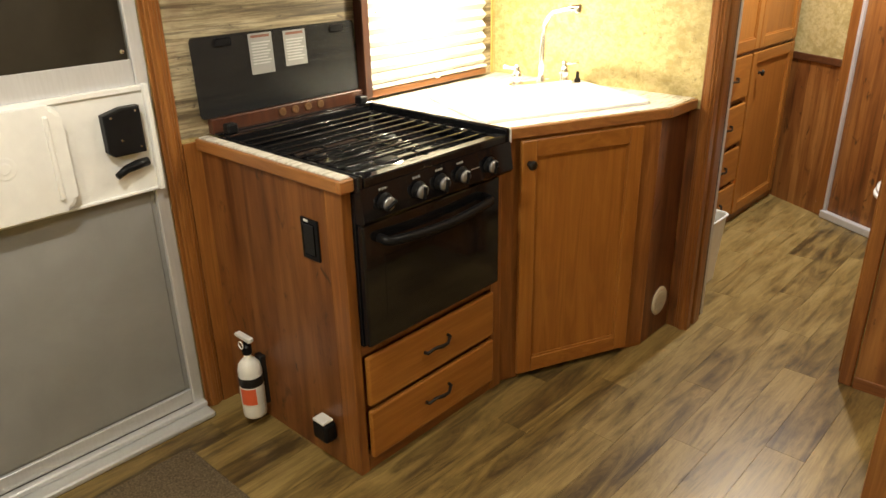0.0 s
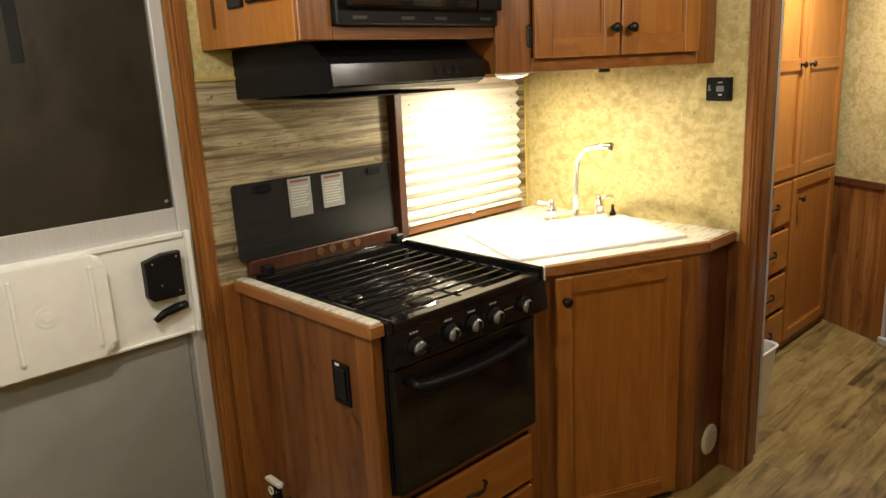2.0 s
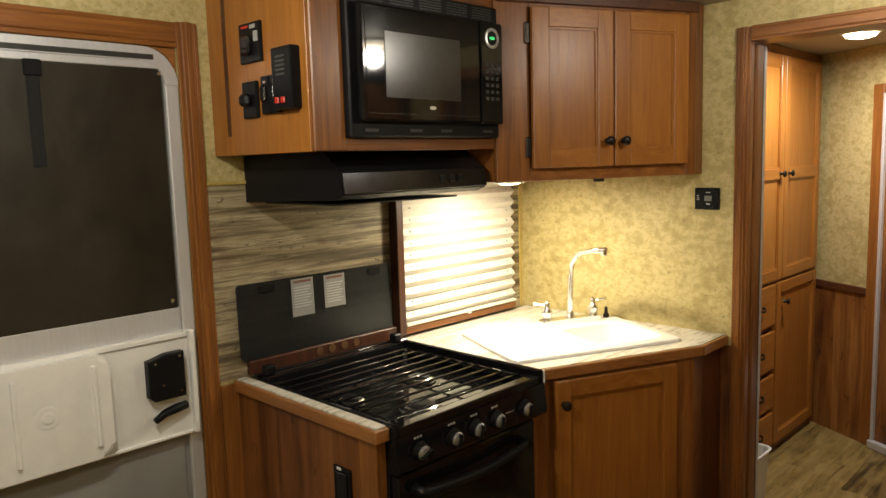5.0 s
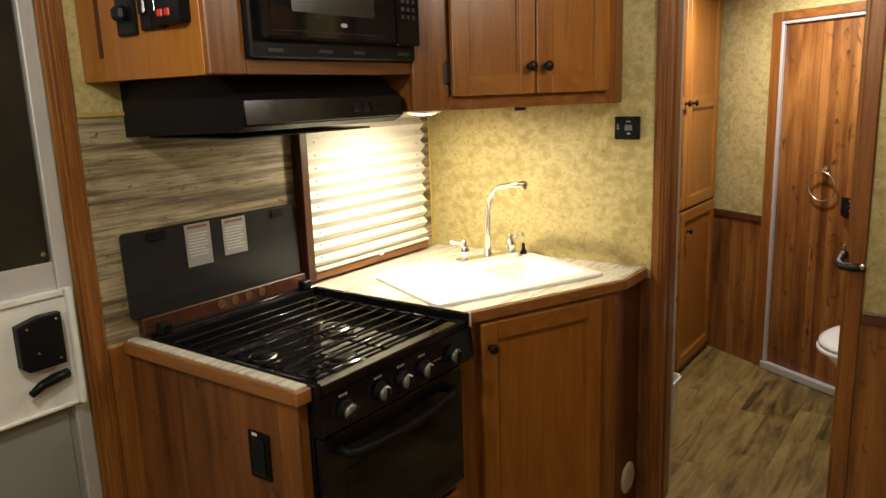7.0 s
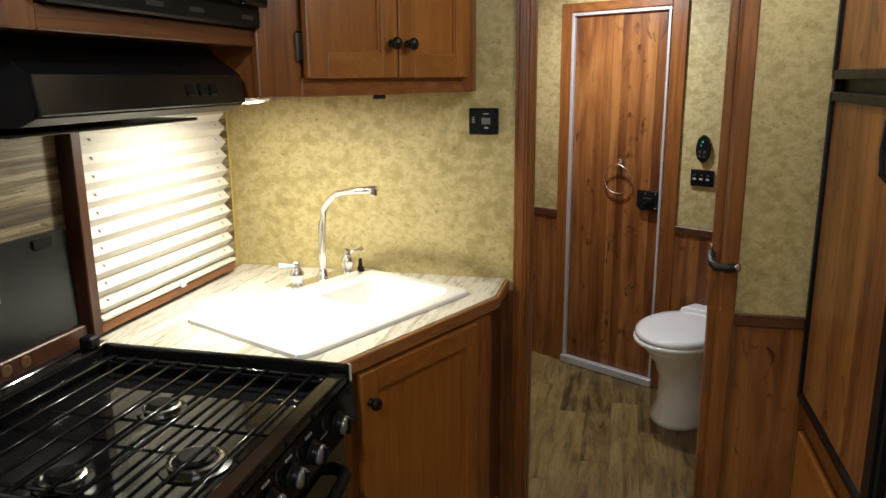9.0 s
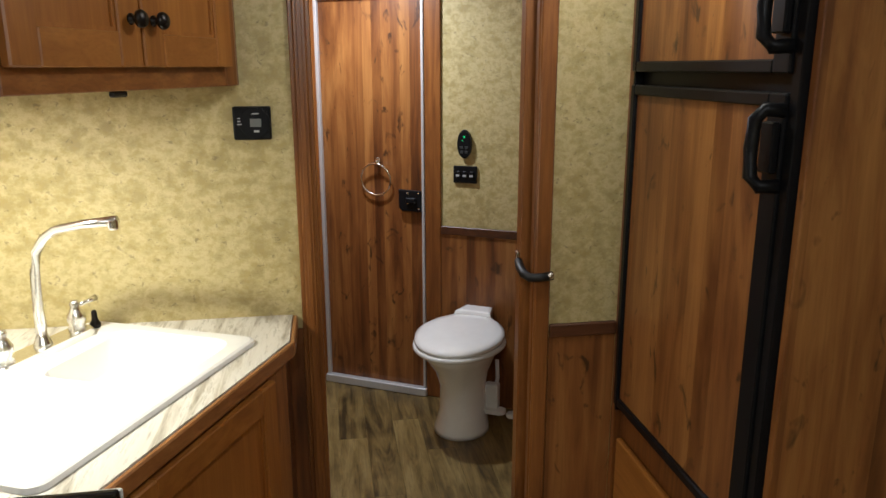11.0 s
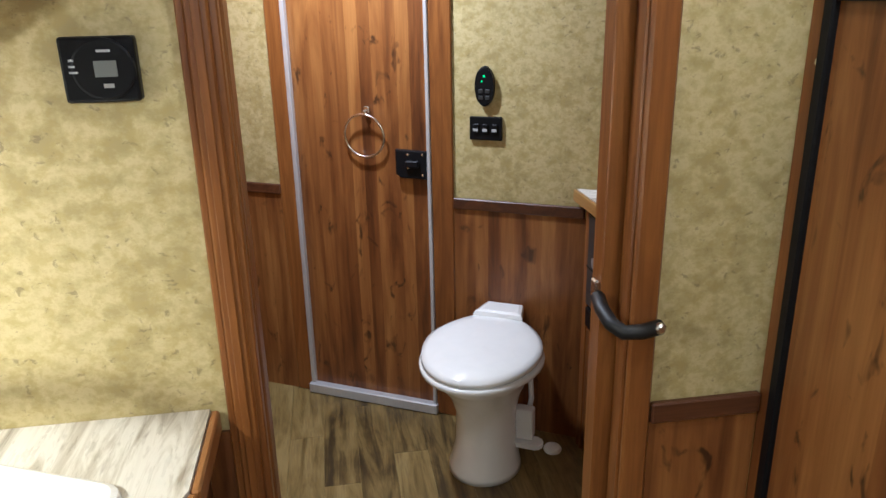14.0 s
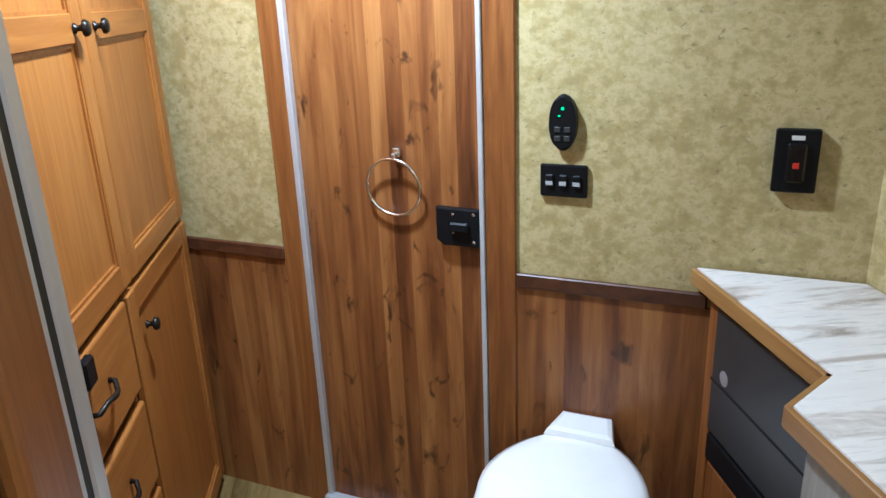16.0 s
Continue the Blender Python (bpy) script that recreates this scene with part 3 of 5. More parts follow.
# flat charcoal strip painted in for the shadow between head and rail
part("head_gap", box((0.43, 0.0083, 1.865), (1.045, 0.0092, 1.879), 0, ON_WEST), CHARCOAL, door, "dark strip standing in for the shadow gap under the head")
part("lower_rail", box((0.425, -0.009, 1.098), (1.073, 0.003, 1.168), 0.002, ON_WEST), ALUMINIUM, door)
shade = part("window_shade", box((0.44, -0.009, 1.168), (1.066, 0.001, 1.842), 0, ON_WEST), SHADE_CLOTH, door, "dark brown cloth shade over the window")
part("strap", box((0.722, 0.0012, 1.58), (0.752, 0.004, 1.838), 0.001, ON_WEST), BLACK_AND_SHADE, shade, "black strap")
part("buckle", box((0.716, 0.0042, 1.805), (0.758, 0.010, 1.845), 0.002, ON_WEST), SOFT_BLACK, shade)
for u, z in ((1.052, 1.19), (1.06, 1.828)):
    part("snap", turned([(0.007, 0), (0.006, 0.004), (0, 0.005)], ON_WEST @ Matrix.Translation((u, 0.001, z)) @ Matrix.Rotation(radians(-90), 4, "X"), 12), CHROME, shade)
part("lower_panel", box((0.445, -0.009, 0.10), (1.060, -0.004, 0.79), 0.002, ON_WEST), GREY_PANEL, door, "smooth grey lower panel")
part("bottom_rail", box((0.425, -0.009, 0.045), (1.073, 0.004, 0.095), 0.002, ON_WEST), ALUMINIUM, door)
latchp = part("latch_panel", box((0.43, -0.004, 0.80), (1.088, 0.022, 1.098), 0.004, ON_WEST), WHITE, door, "white plastic latch panel")
part("rim", box((1.076, 0.022, 0.798), (1.092, 0.040, 1.104), 0.003, ON_WEST), WHITE, latchp)
part("rim", box((0.43, 0.0222, 1.084), (1.075, 0.030, 1.101), 0.003, ON_WEST), WHITE, latchp)
part("rim", box((0.43, 0.0222, 0.797), (1.075, 0.030, 0.808), 0.003, ON_WEST), WHITE, latchp)
slide = part("sliding_cover", prism(rounded(0.50, 0.842, 0.812, 1.090, 0.035), 0.0225, 0.058, 0.014, ON_WEST @ UPRIGHT), WHITE, door, "white sliding cover")
for u in (0.61, 0.80):
    part("rib", box((u - 0.006, 0.056, 0.845), (u + 0.006, 0.068, 1.065), 0.003, ON_WEST), WHITE, slide)
for r, y in ((0.030, 0.0595), (0.016, 0.0615)):
    part("round_emblem", turned([(r, 0), (r, 0.001), (r - 0.004, 0.002), (0, 0.002)], ON_WEST @ Matrix.Translation((0.683, y - 0.002, 0.955)) @ Matrix.Rotation(radians(-90), 4, "X"), 28), WHITE, slide)
lk = part("lock_case", prism([(0.945, 0.935), (0.96, 0.922), (1.05, 0.922), (1.05, 1.052), (1.0, 1.052), (0.945, 1.038)], 0.0225, 0.055, 0.005, ON_WEST @ UPRIGHT), SOFT_BLACK, door, "black lock case")
for u, z in ((0.965, 1.03), (1.035, 1.04), (0.985, 0.965), (1.035, 0.94)):
    part("screw", turned([(0.004, 0), (0.003, 0.002), (0, 0.002)], ON_WEST @ Matrix.Translation((u, 0.055, z)) @ Matrix.Rotation(radians(-90), 4, "X"), 10), CHROME, lk)
part("inner_lever", tube([at(ON_WEST, u, y, z) for u, y, z in ((0.955, 0.05, 0.868), (0.985, 0.045, 0.882), (1.02, 0.04, 0.887), (1.055, 0.032, 0.888))], [0.009, 0.012, 0.014, 0.013], 10), SOFT_BLACK, door, "black inner lever", True)
casing("trim_entry_right", ON_WEST, 1.116, 1.178, 0.001, 1.975, OAK)
casing("trim_entry_left", ON_WEST, 0.36, 0.42, 0.001, 1.975, OAK)
casing("trim_entry_head", ON_WEST, 0.4205, 1.1155, 1.903, 1.972, OAK_Y, "y")
bm = box((0.40, 0.0, 0.001), (1.112, 0.075, 0.022), 0.005, ON_WEST)
box((0.40, 0.0, 0.022), (1.112, 0.028, 0.042), 0.004, ON_WEST, bm)
structure("trim_entry_sill", bm, ALUMINIUM, "stepped aluminium door sill", "trim")

mat_ob = thing("door_mat", (-1.3, 0.66, 0), "brown looped carpet mat inside the entry door", "mat")
part("carpet", box((-1.69, 0.30, 0.0005), (-0.98, 0.955, 0.011), 0.003), CARPET, mat_ob)
part("binding", tube([(-1.69, 0.30, 0.006), (-1.69, 0.955, 0.006), (-0.98, 0.955, 0.006), (-0.98, 0.30, 0.006)], 0.006, 8, None, None, True), CARPET, mat_ob)

# ---- stone-print splash wall and window ----
structure("wall_splash", box((1.179, 0.0005, 0.918), (1.882, 0.004, 1.512), 0, ON_WEST), TRAVERTINE, "travertine-print splash panel behind the stove", "wall")
structure("wall_splash_corner", box((2.562, 0.0005, 0.918), (2.632, 0.004, 1.512), 0, ON_WEST), TRAVERTINE, "travertine-print strip beside the window", "wall")
structure("wall_splash_sill", box((1.8825, 0.0005, 0.918), (2.5615, 0.004, 0.928), 0, ON_WEST), TRAVERTINE, "travertine-print strip under the window", "wall")
structure("trim_splash_top", box((1.179, 0.0005, 1.5125), (1.90, 0.010, 1.524), 0.002, ON_WEST), SPLASH_TRIM, "thin ochre trim strip", "trim")
structure("trim_splash_corner", box((2.632, 0.0005, 0.918), (2.645, 0.009, 1.50), 0.002, ON_WEST), SPLASH_TRIM, "thin ochre trim strip", "trim")
win = thing("window_1", (WALL_X, 2.24, 0.95), "window with a lowered cream pleated blind", "window", kind="structure")
# the upright's brown is lowered to carry the shadow beside the blind
fr = part("window_frame", box((1.883, 0.0005, 0.929), (1.917, 0.045, 1.50), 0.003, ON_WEST), DARK_WOOD, win, "brown wooden frame, its tone darkened for shadow")
part("window_sill", box((1.917, 0.0005, 0.929), (2.562, 0.040, 0.957), 0.004, ON_WEST), OAK_Y, win, "wooden sill")
part("pane", box((1.917, -0.055, 0.957), (2.562, -0.050, 1.50), 0, ON_WEST), BLACK_AND_SHADE, win)
b = bmesh.new()
N = 12
prev = None
for i in range(2 * N + 1):
    z = 0.968 + (1.495 - 0.968) * i / (2 * N)
    y = 0.040 if i % 2 else 0.018
    row = [b.verts.new((u, y + dy, z)) for u, dy in ((1.920, 0), (2.560, 0), (2.560, -0.0015), (1.920, -0.0015))]
    if prev:
        for k in range(4):
            b.faces.new((prev[k], prev[(k + 1) % 4], row[(k + 1) % 4], row[k]))
    else:
        b.faces.new(row)
    prev = row
b.faces.new(prev)
blind = part("pleated_blind", absorb(bmesh.new(), b, ON_WEST), BLIND, win, "cream pleated fabric blind")
part("bottom_bar", box((1.919, 0.014, 0.958), (2.561, 0.046, 0.9685), 0.003, ON_WEST), BLIND, blind)
for k in range(N):
    z = 0.968 + (1.495 - 0.968) * (2 * k + 1.5) / (2 * N)
    for u in (1.962, 2.518):
        part("cord_slit", box((u - 0.0022, 0.026, z - 0.004), (u + 0.0022, 0.0335, z + 0.004), 0, ON_WEST), GREY_LABEL, blind)
part("pull_tab", box((2.24, 0.046, 0.955), (2.262, 0.056, 0.972), 0.003, ON_WEST), WHITE, blind)

# ---- kitchen base: side panel, stove, drawers ----
base = thing("stove_cabinet", (-1.5, 1.55, 0), "stained wood stove cabinet with two drawers", "cabinet")
part("side_panel", box((WALL_X + 0.001, 1.235, 0.0005), (-1.262, 1.252, 0.879)), PANEL_DARK, base, "wood-look side panel in darkened tones")
part("stile", box((-1.262, 1.2345, 0.0005), (-1.194, 1.267, 0.879), 0.002), OAK, base)
part("stile", box((-1.225, 1.828, 0.0005), (-1.194, 1.884, 0.879), 0.002), OAK, base)
part("rail", box((-1.225, 1.2672, 0.392), (-1.196, 1.8278, 0.425), 0.002), OAK_Y, base)
part("toe_board", box((-1.225, 1.2672, 0.0005), (-1.197, 1.8278, 0.060), 0.002), OAK_Y, base)
part("body", box((WALL_X + 0.001, 1.2525, 0.062), (-1.226, 1.8835, 0.40)), OAK_Y, base)
for z0, z1 in ((0.232, 0.390), (0.052, 0.214)):
    slab(base, ON_STOVE, 1.272, 1.823, z0, z1, MAPLE_Y, (1.545, (z0 + z1) / 2 + 0.01))
part("filler", box((WALL_X + 0.0005, 1.1795, 0.0005), (WALL_X + 0.012, 1.2348, 0.905)), OAK, base)
strip = thing("counter_strip", (-1.5, 1.245, 0.88), "narrow stone-laminate counter strip with wooden edge beside the stove", "countertop")
part("laminate", box((WALL_X + 0.005, 1.236, 0.8805), (-1.192, 1.2685, 0.917), 0.002), LAMINATE, strip)
part("edge", box((WALL_X + 0.005, 1.222, 0.8795), (-1.192, 1.2355, 0.914), 0.003), timber("edge_x", (0.20, 0.078, 0.022), (0.30, 0.125, 0.036), (0.38, 0.175, 0.055), "x", 0.3), strip, "wooden edge")
part("edge", box((-1.1915, 1.222, 0.8795), (-1.178, 1.2685, 0.914), 0.003), EDGE, strip, "wooden edge")

stove = thing("stove", (-1.5, 1.57, 0.43), "black enamelled gas stove with wire grate and oven door", "stove")
part("body", box((-1.80, 1.2695, 0.428), (-1.186, 1.8275, 0.860)), BLACK, stove)
# cooktop: tray with raised rim
top = part("cooktop", box((-1.805, 1.270, 0.861), (-1.165, 1.882, 0.870), 0.002), BLACK, stove, "black enamelled cooktop with raised rim")
for lo, hi in (((-1.805, 1.270, 0.8702), (-1.165, 1.288, 0.919)), ((-1.805, 1.864, 0.8702), (-1.165, 1.882, 0.926)), ((-1.205, 1.288, 0.8702), (-1.165, 1.864, 0.908)), ((-1.805, 1.288, 0.8702), (-1.772, 1.864, 0.924))):
    part("rim", box(lo, hi, 0.006, None, None, 2), BLACK, top)
rear = part("rear_strip", box((-1.853, 1.272, 0.9185), (-1.828, 1.880, 0.966), 0.003), DARK_WOOD, stove, "dark wooden strip behind the stove")
# brown discs modelled in place of the knobs' round reflections
for y in (1.530, 1.581, 1.634, 1.686):
    part("vent_disc", turned([(0.014, 0.0002), (0.014, 0.002), (0.010, 0.003), (0, 0.0025)], Matrix.Translation((-1.828, y, 0.946)) @ Matrix.Rotation(radians(90), 4, "Y"), 18), DISC_BROWN, rear, "brown disc standing in for a knob's reflection")
part("rear_flange", box((-1.8275, 1.275, 0.9185), (-1.8055, 1.878, 0.926), 0.002), BLACK, stove)
for y in (1.31, 1.835):
    part("hinge", box((-1.806, y - 0.018, 0.925), (-1.772, y + 0.018, 0.955), 0.005), SOFT_BLACK, stove)
part("spring_clip", box((-1.802, 1.838, 0.9265), (-1.765, 1.872, 0.934), 0.002), CHROME, stove, "bright metal spring clip")
BURN = [(-1.50, 1.40), (-1.31, 1.50), (-1.50, 1.68)]
for i, (x, y) in enumerate(BURN):
    s = 1.15 if i == 1 else 0.9
    p = Matrix.Translation((x, y, 0.8705))
    bn = part("burner", turned([(0.055 * s, 0), (0.055 * s, 0.003), (0.040 * s, 0.005), (0.036 * s, 0.012), (0.030 * s, 0.014), (0, 0.014)], p, 28), IRON, stove, smooth=False)
    part("burner_cap", turned([(0.030 * s, 0.0142), (0.031 * s, 0.018), (0.024 * s, 0.021), (0, 0.0215)], p, 28), SOFT_BLACK, bn)
    part("flame_ring", turned([(0.042 * s, 0.0052), (0.043 * s, 0.012), (0.038 * s, 0.0145), (0.0365 * s, 0.0118)], p, 28), CHROME, bn, "bare metal burner ring")
grate = part("grate", tube([(-1.758, 1.302, 0.900), (-1.758, 1.850, 0.900), (-1.208, 1.850, 0.900), (-1.208, 1.302, 0.900)], 0.004, 6, None, None, True), IRON, stove, "black wire grate", True)
for k in range(10):
    x = -1.735 + k * 0.0555
    part("wire", tube([(x, 1.298, 0.894), (x, 1.306, 0.906), (x, 1.846, 0.906), (x, 1.854, 0.894)], 0.0040, 8), IRON, grate, "", True)
for y in (1.33, 1.575, 1.825):
    part("cross_wire", tube([(-1.758, y, 0.900), (-1.208, y, 0.900)], 0.0034, 6), IRON, grate)
for x, y in ((-1.75, 1.31), (-1.75, 1.842), (-1.216, 1.31), (-1.216, 1.842)):
    part("foot", box((x - 0.006, y - 0.006, 0.8702), (x + 0.006, y + 0.006, 0.898), 0.002), RUBBER, grate)

# control panel leaning outwards
bm = bmesh.new()
b = bmesh.new()
prof = [(-1.186, 0.79), (-1.158, 0.79), (-1.150, 0.80), (-1.162, 0.885), (-1.175, 0.8725), (-1.186, 0.8725)]
loops = [[b.verts.new((x, y, z)) for x, z in prof] for y in (1.2705, 1.879)]
b.faces.new(loops[0])
b.faces.new(loops[1])
for k in range(len(prof)):
    b.faces.new((loops[0][k], loops[0][(k + 1) % 6], loops[1][(k + 1) % 6], loops[1][k]))
panel = part("control_panel", absorb(bm, b), BLACK, stove)
for i, y in enumerate((1.345, 1.468, 1.556, 1.643, 1.768)):
    p = Matrix.Translation((-1.1555, y, 0.838)) @ Matrix.Rotation(radians(98), 4, "Y")
    kn = part("control_knob", turned([(0.025, 0), (0.025, 0.004), (0.021, 0.008), (0.020, 0.017)], p, 24), SOFT_BLACK, panel, "black control knob with a grey face", False)
    part("face", turned([(0.0195, 0.0172), (0.0190, 0.022), (0.015, 0.026), (0, 0.028)], p, 24), KNOB_GREY, kn, "grey domed face", True)
    part("grip", box((-0.0045, -0.018, 0.018), (0.0045, 0.018, 0.034), 0.002, p @ Matrix.Rotation(radians(25 if i == 0 else 90), 4, "Z")), SOFT_BLACK, kn, "black grip")
for i, y in enumerate((1.345, 1.468, 1.556, 1.643)):
    for j in (-0.010, 0.0, 0.010):
        part("marking", box((-1.1597, y + j - 0.003, 0.869), (-1.1585, y + j + 0.003, 0.874)), GREY_LABEL, panel)
part("nameplate", box((-1.1572, 1.688, 0.836), (-1.1555, 1.725, 0.842)), SILVER, panel)
oven = part("oven_door", box((-1.185, 1.2705, 0.432), (-1.160, 1.8265, 0.786), 0.006, None, None, 2), BLACK, stove, "black oven door")
part("oven_window", box((-1.1605, 1.34, 0.50), (-1.1585, 1.76, 0.685), 0.001), BLACK, oven)
hp = [(-1.162, 1.325, 0.742), (-1.135, 1.330, 0.738)] + [(-1.128 + 0.006 * math.sin(math.pi * i / 10), 1.34 + 0.40 * i / 10, 0.736 - 0.012 * math.sin(math.pi * i / 10)) for i in range(11)] + [(-1.135, 1.750, 0.738), (-1.162, 1.755, 0.742)]
part("oven_handle", tube(hp, 0.013, 12), SOFT_BLACK, oven, "curved black bar handle", True)
part("end_cap", box((-1.20, 1.8825, 0.878), (-1.163, 1.8875, 0.922), 0.002), WHITE, stove, "pale end cap")

cover = thing("stove_cover", (-1.80, 1.565, 0.945), "smoked glass stove cover standing open with two paper labels", "stove cover")
GT = face(-1.815, 0, 0, 1, 0.9986, 0)
GT[0][2] = -0.03
glass = part("glass", prism(rounded(1.247, 1.868, 0.968, 1.205, 0.012), 0.0, 0.006, 0.001, GT @ UPRIGHT), SMOKED, cover, "smoked glass sheet")
for u in (1.352, 1.79):
    part("clip", box((u - 0.028, 0.0062, 1.172), (u + 0.028, 0.010, 1.196), 0.003, GT), SOFT_BLACK, cover)
for u, z0, z1 in ((1.485, 1.075, 1.198), (1.615, 1.085, 1.195)):
    lab = part("label", box((u - 0.043, 0.0062, z0), (u + 0.043, 0.0075, z1), 0, GT), GLASS_DIMMED_PAPER, cover, "printed white paper label, greyed as if behind the smoked glass")
    part("print_bar", box((u - 0.034, 0.0076, z1 - 0.013), (u + 0.034, 0.0080, z1 - 0.005), 0, GT), PRINT_BROWN, lab)
    for k in range(8):
        part("print_bar", box((u - 0.034, 0.0076, z1 - 0.030 - 0.009 * k), (u + 0.034 - 0.006 * (k % 3), 0.0080, z1 - 0.026 - 0.009 * k), 0, GT), GREY_LABEL, lab)

# ---- sink corner ----
counter = thing("countertop", (-1.4, 2.3, 0.88), "pale streaked stone-laminate countertop with wooden edge round the sink", "countertop")
C1 = [(-1.854, 1.8885), (-1.203, 1.8885), (-0.945, 2.478), (-0.945, 2.6685), (-1.854, 2.6685)]
SC = Vector((-1.365, 2.285))
sdir = Vector((0.27, 0.595)).normalized()
sn = Vector((sdir.y, -sdir.x))


def sink_xy(u, v):
    return tuple(SC + sdir * u + sn * v)


# top with a real hole for the bowls
b = bmesh.new()
hole = [sink_xy(u, v) for u, v in ((-0.305, -0.125), (0.305, -0.125), (0.305, 0.207), (-0.305, 0.207))]
edges = []
for ring_pts in (C1, hole):
    vs = [b.verts.new((x, y, 0.9165)) for x, y in ring_pts]
    edges += [b.edges.new((vs[i], vs[(i + 1) % len(vs)])) for i in range(len(vs))]
bmesh.ops.triangle_fill(b, edges=edges, use_beauty=True)
ext = bmesh.ops.extrude_face_region(b, geom=b.faces[:])
for v in ext["geom"]:
    if isinstance(v, bmesh.types.BMVert):
        v.co.z = 0.8815
part("top", absorb(bmesh.new(), b), LAMINATE, counter, "pale streaked laminate top")
for (p, q, g0, g1) in (((-1.203, 1.8885), (-0.945, 2.478), 0, 0), ((-0.945, 2.478), (-0.945, 2.6685), 0, 0)):
    d2 = (Vector(q) - Vector(p))
    L = d2.length
    d2.normalize()
    m = face(p[0], p[1], d2.x, d2.y, d2.y, -d2.x)
    part("edge", box((0, 0.0005, 0.8795), (L, 0.013, 0.9145), 0.003, m), EDGE, counter, "wooden edge")

SM = Matrix(((sdir.x, sn.x, 0, SC.x), (sdir.y, sn.y, 0, SC.y), (0, 0, 1, 0), (0, 0, 0, 1)))
sink = thing("sink", (SC.x, SC.y, 0.92), "white drop-in double sink set in the countertop", "sink")
b = bmesh.new()


def ring_of(x0, x1, y0, y1, r, z):
    return [b.verts.new((x, y, z)) for x, y in rounded(x0, x1, y0, y1, r)]


# rim plate between an outer outline and two bowl openings
L0 = ring_of(-0.33, 0.33, -0.222, 0.238, 0.03, 0.9172)
L1 = ring_of(-0.328, 0.328, -0.220, 0.236, 0.03, 0.926)
L2 = ring_of(-0.322, 0.322, -0.214, 0.230, 0.028, 0.929)
for a, c in ((L0, L1), (L1, L2)):
    for i in range(len(a)):
        b.faces.new((a[i], a[(i + 1) % len(a)], c[(i + 1) % len(a)], c[i]))
bowls = []
edges = [b.edges.get((L2[i], L2[(i + 1) % len(L2)])) for i in range(len(L2))]
for x0, x1 in ((-0.292, -0.008), (0.012, 0.292)):
    top = ring_of(x0, x1, -0.112, 0.198, 0.05, 0.929)
    edges += [b.edges.new((top[i], top[(i + 1) % len(top)])) for i in range(len(top))]
    bowls.append((x0, x1, top))
bmesh.ops.triangle_fill(b, edges=edges, use_beauty=True)
for x0, x1, top in bowls:
    prev = top
    for ins, z in ((0.008, 0.920), (0.020, 0.850), (0.045, 0.815), (0.10, 0.810)):
        cur = ring_of(x0 + ins, x1 - ins, -0.112 + ins, 0.198 - ins, 0.05, z)
        for i in range(len(prev)):
            b.faces.new((prev[i], prev[(i + 1) % len(prev)], cur[(i + 1) % len(prev)], cur[i]))
        prev = cur
    b.faces.new(prev)
part("basin", absorb(bmesh.new(), b, SM), SINK_WHITE, sink)
for x in (-0.15, 0.152):
    part("drain", turned([(0.040, 0.8105), (0.040, 0.813), (0.030, 0.813), (0.026, 0.8115), (0, 0.8115)], SM @ Matrix.Translation((x, 0.03, 0)), 24), CHROME, sink)

faucet = thing("faucet", tuple(SM @ Vector((0.06, -0.17, 0.929))), "chrome two-handle faucet with high bent spout on the sink rim", "faucet")
FM = SM @ Matrix.Translation((0.116, -0.165, 0.9295))
part("base_plate", prism(rounded(-0.135, 0.135, -0.027, 0.027, 0.02), 0, 0.018, 0.004, FM), CHROME, faucet)
pts = [(0, 0, 0.012), (0, 0, 0.10), (0, 0.004, 0.18), (0.001, 0.014, 0.225), (0.004, 0.035, 0.258), (0.008, 0.065, 0.277), (0.018, 0.13, 0.290), (0.030, 0.20, 0.299)]
part("spout", tube(pts, [0.0115, 0.011, 0.0105, 0.010, 0.010, 0.010, 0.010, 0.0105], 14, FM), CHROME, faucet, "bent chrome spout", True)
part("spout_collar", turned([(0.020, 0.012), (0.019, 0.022), (0.013, 0.038), (0.012, 0.042)], FM, 20), CHROME, faucet)
part("aerator", turned([(0.0100, 0), (0.0115, 0.004), (0.0115, 0.018), (0.009, 0.020)], FM @ Matrix.Translation((0.028, 0.192, 0.280)), 16), CHROME, faucet)
for s, lean in ((-1, 200), (1, 20)):
    c = FM @ Matrix.Translation((0.102 * s, 0, 0))
    h = part("handle_body", turned([(0.020, 0.012), (0.020, 0.020), (0.016, 0.030), (0.020, 0.042), (0.0205, 0.052), (0.014, 0.064), (0.010, 0.072), (0.012, 0.080), (0.009, 0.088), (0, 0.090)], c, 20), CHROME, faucet, "", True)
    a = radians(lean)
    part("lever", tube([(0.0, 0.0, 0.074), (0.03 * math.cos(a), 0.03 * math.sin(a), 0.078), (0.052 * math.cos(a), 0.052 * math.sin(a), 0.082)], [0.006, 0.005, 0.008], 10, c), WHITE if s < 0 else CHROME, h, "", True)
stop = thing("sink_stopper", tuple(SM @ Vector((0.285, -0.175, 0.929))), "small brown soap-pump cap on the sink rim", "stopper")
part("cap", turned([(0.013, 0.929), (0.013, 0.938), (0.007, 0.948), (0.006, 0.968), (0.002, 0.972)], SM @ Matrix.Translation((0.285, -0.175, 0)), 16), BRONZE, stop, smooth=True)

sinkcab = thing("sink_cabinet", (-1.3, 2.3, 0), "honey maple corner sink cabinet with one closed door", "cabinet")
part("stile", box((0.0, -0.03, 0.0005), (0.075, -0.008, 0.879), 0.002, ON_SINK), OAK, sinkcab)
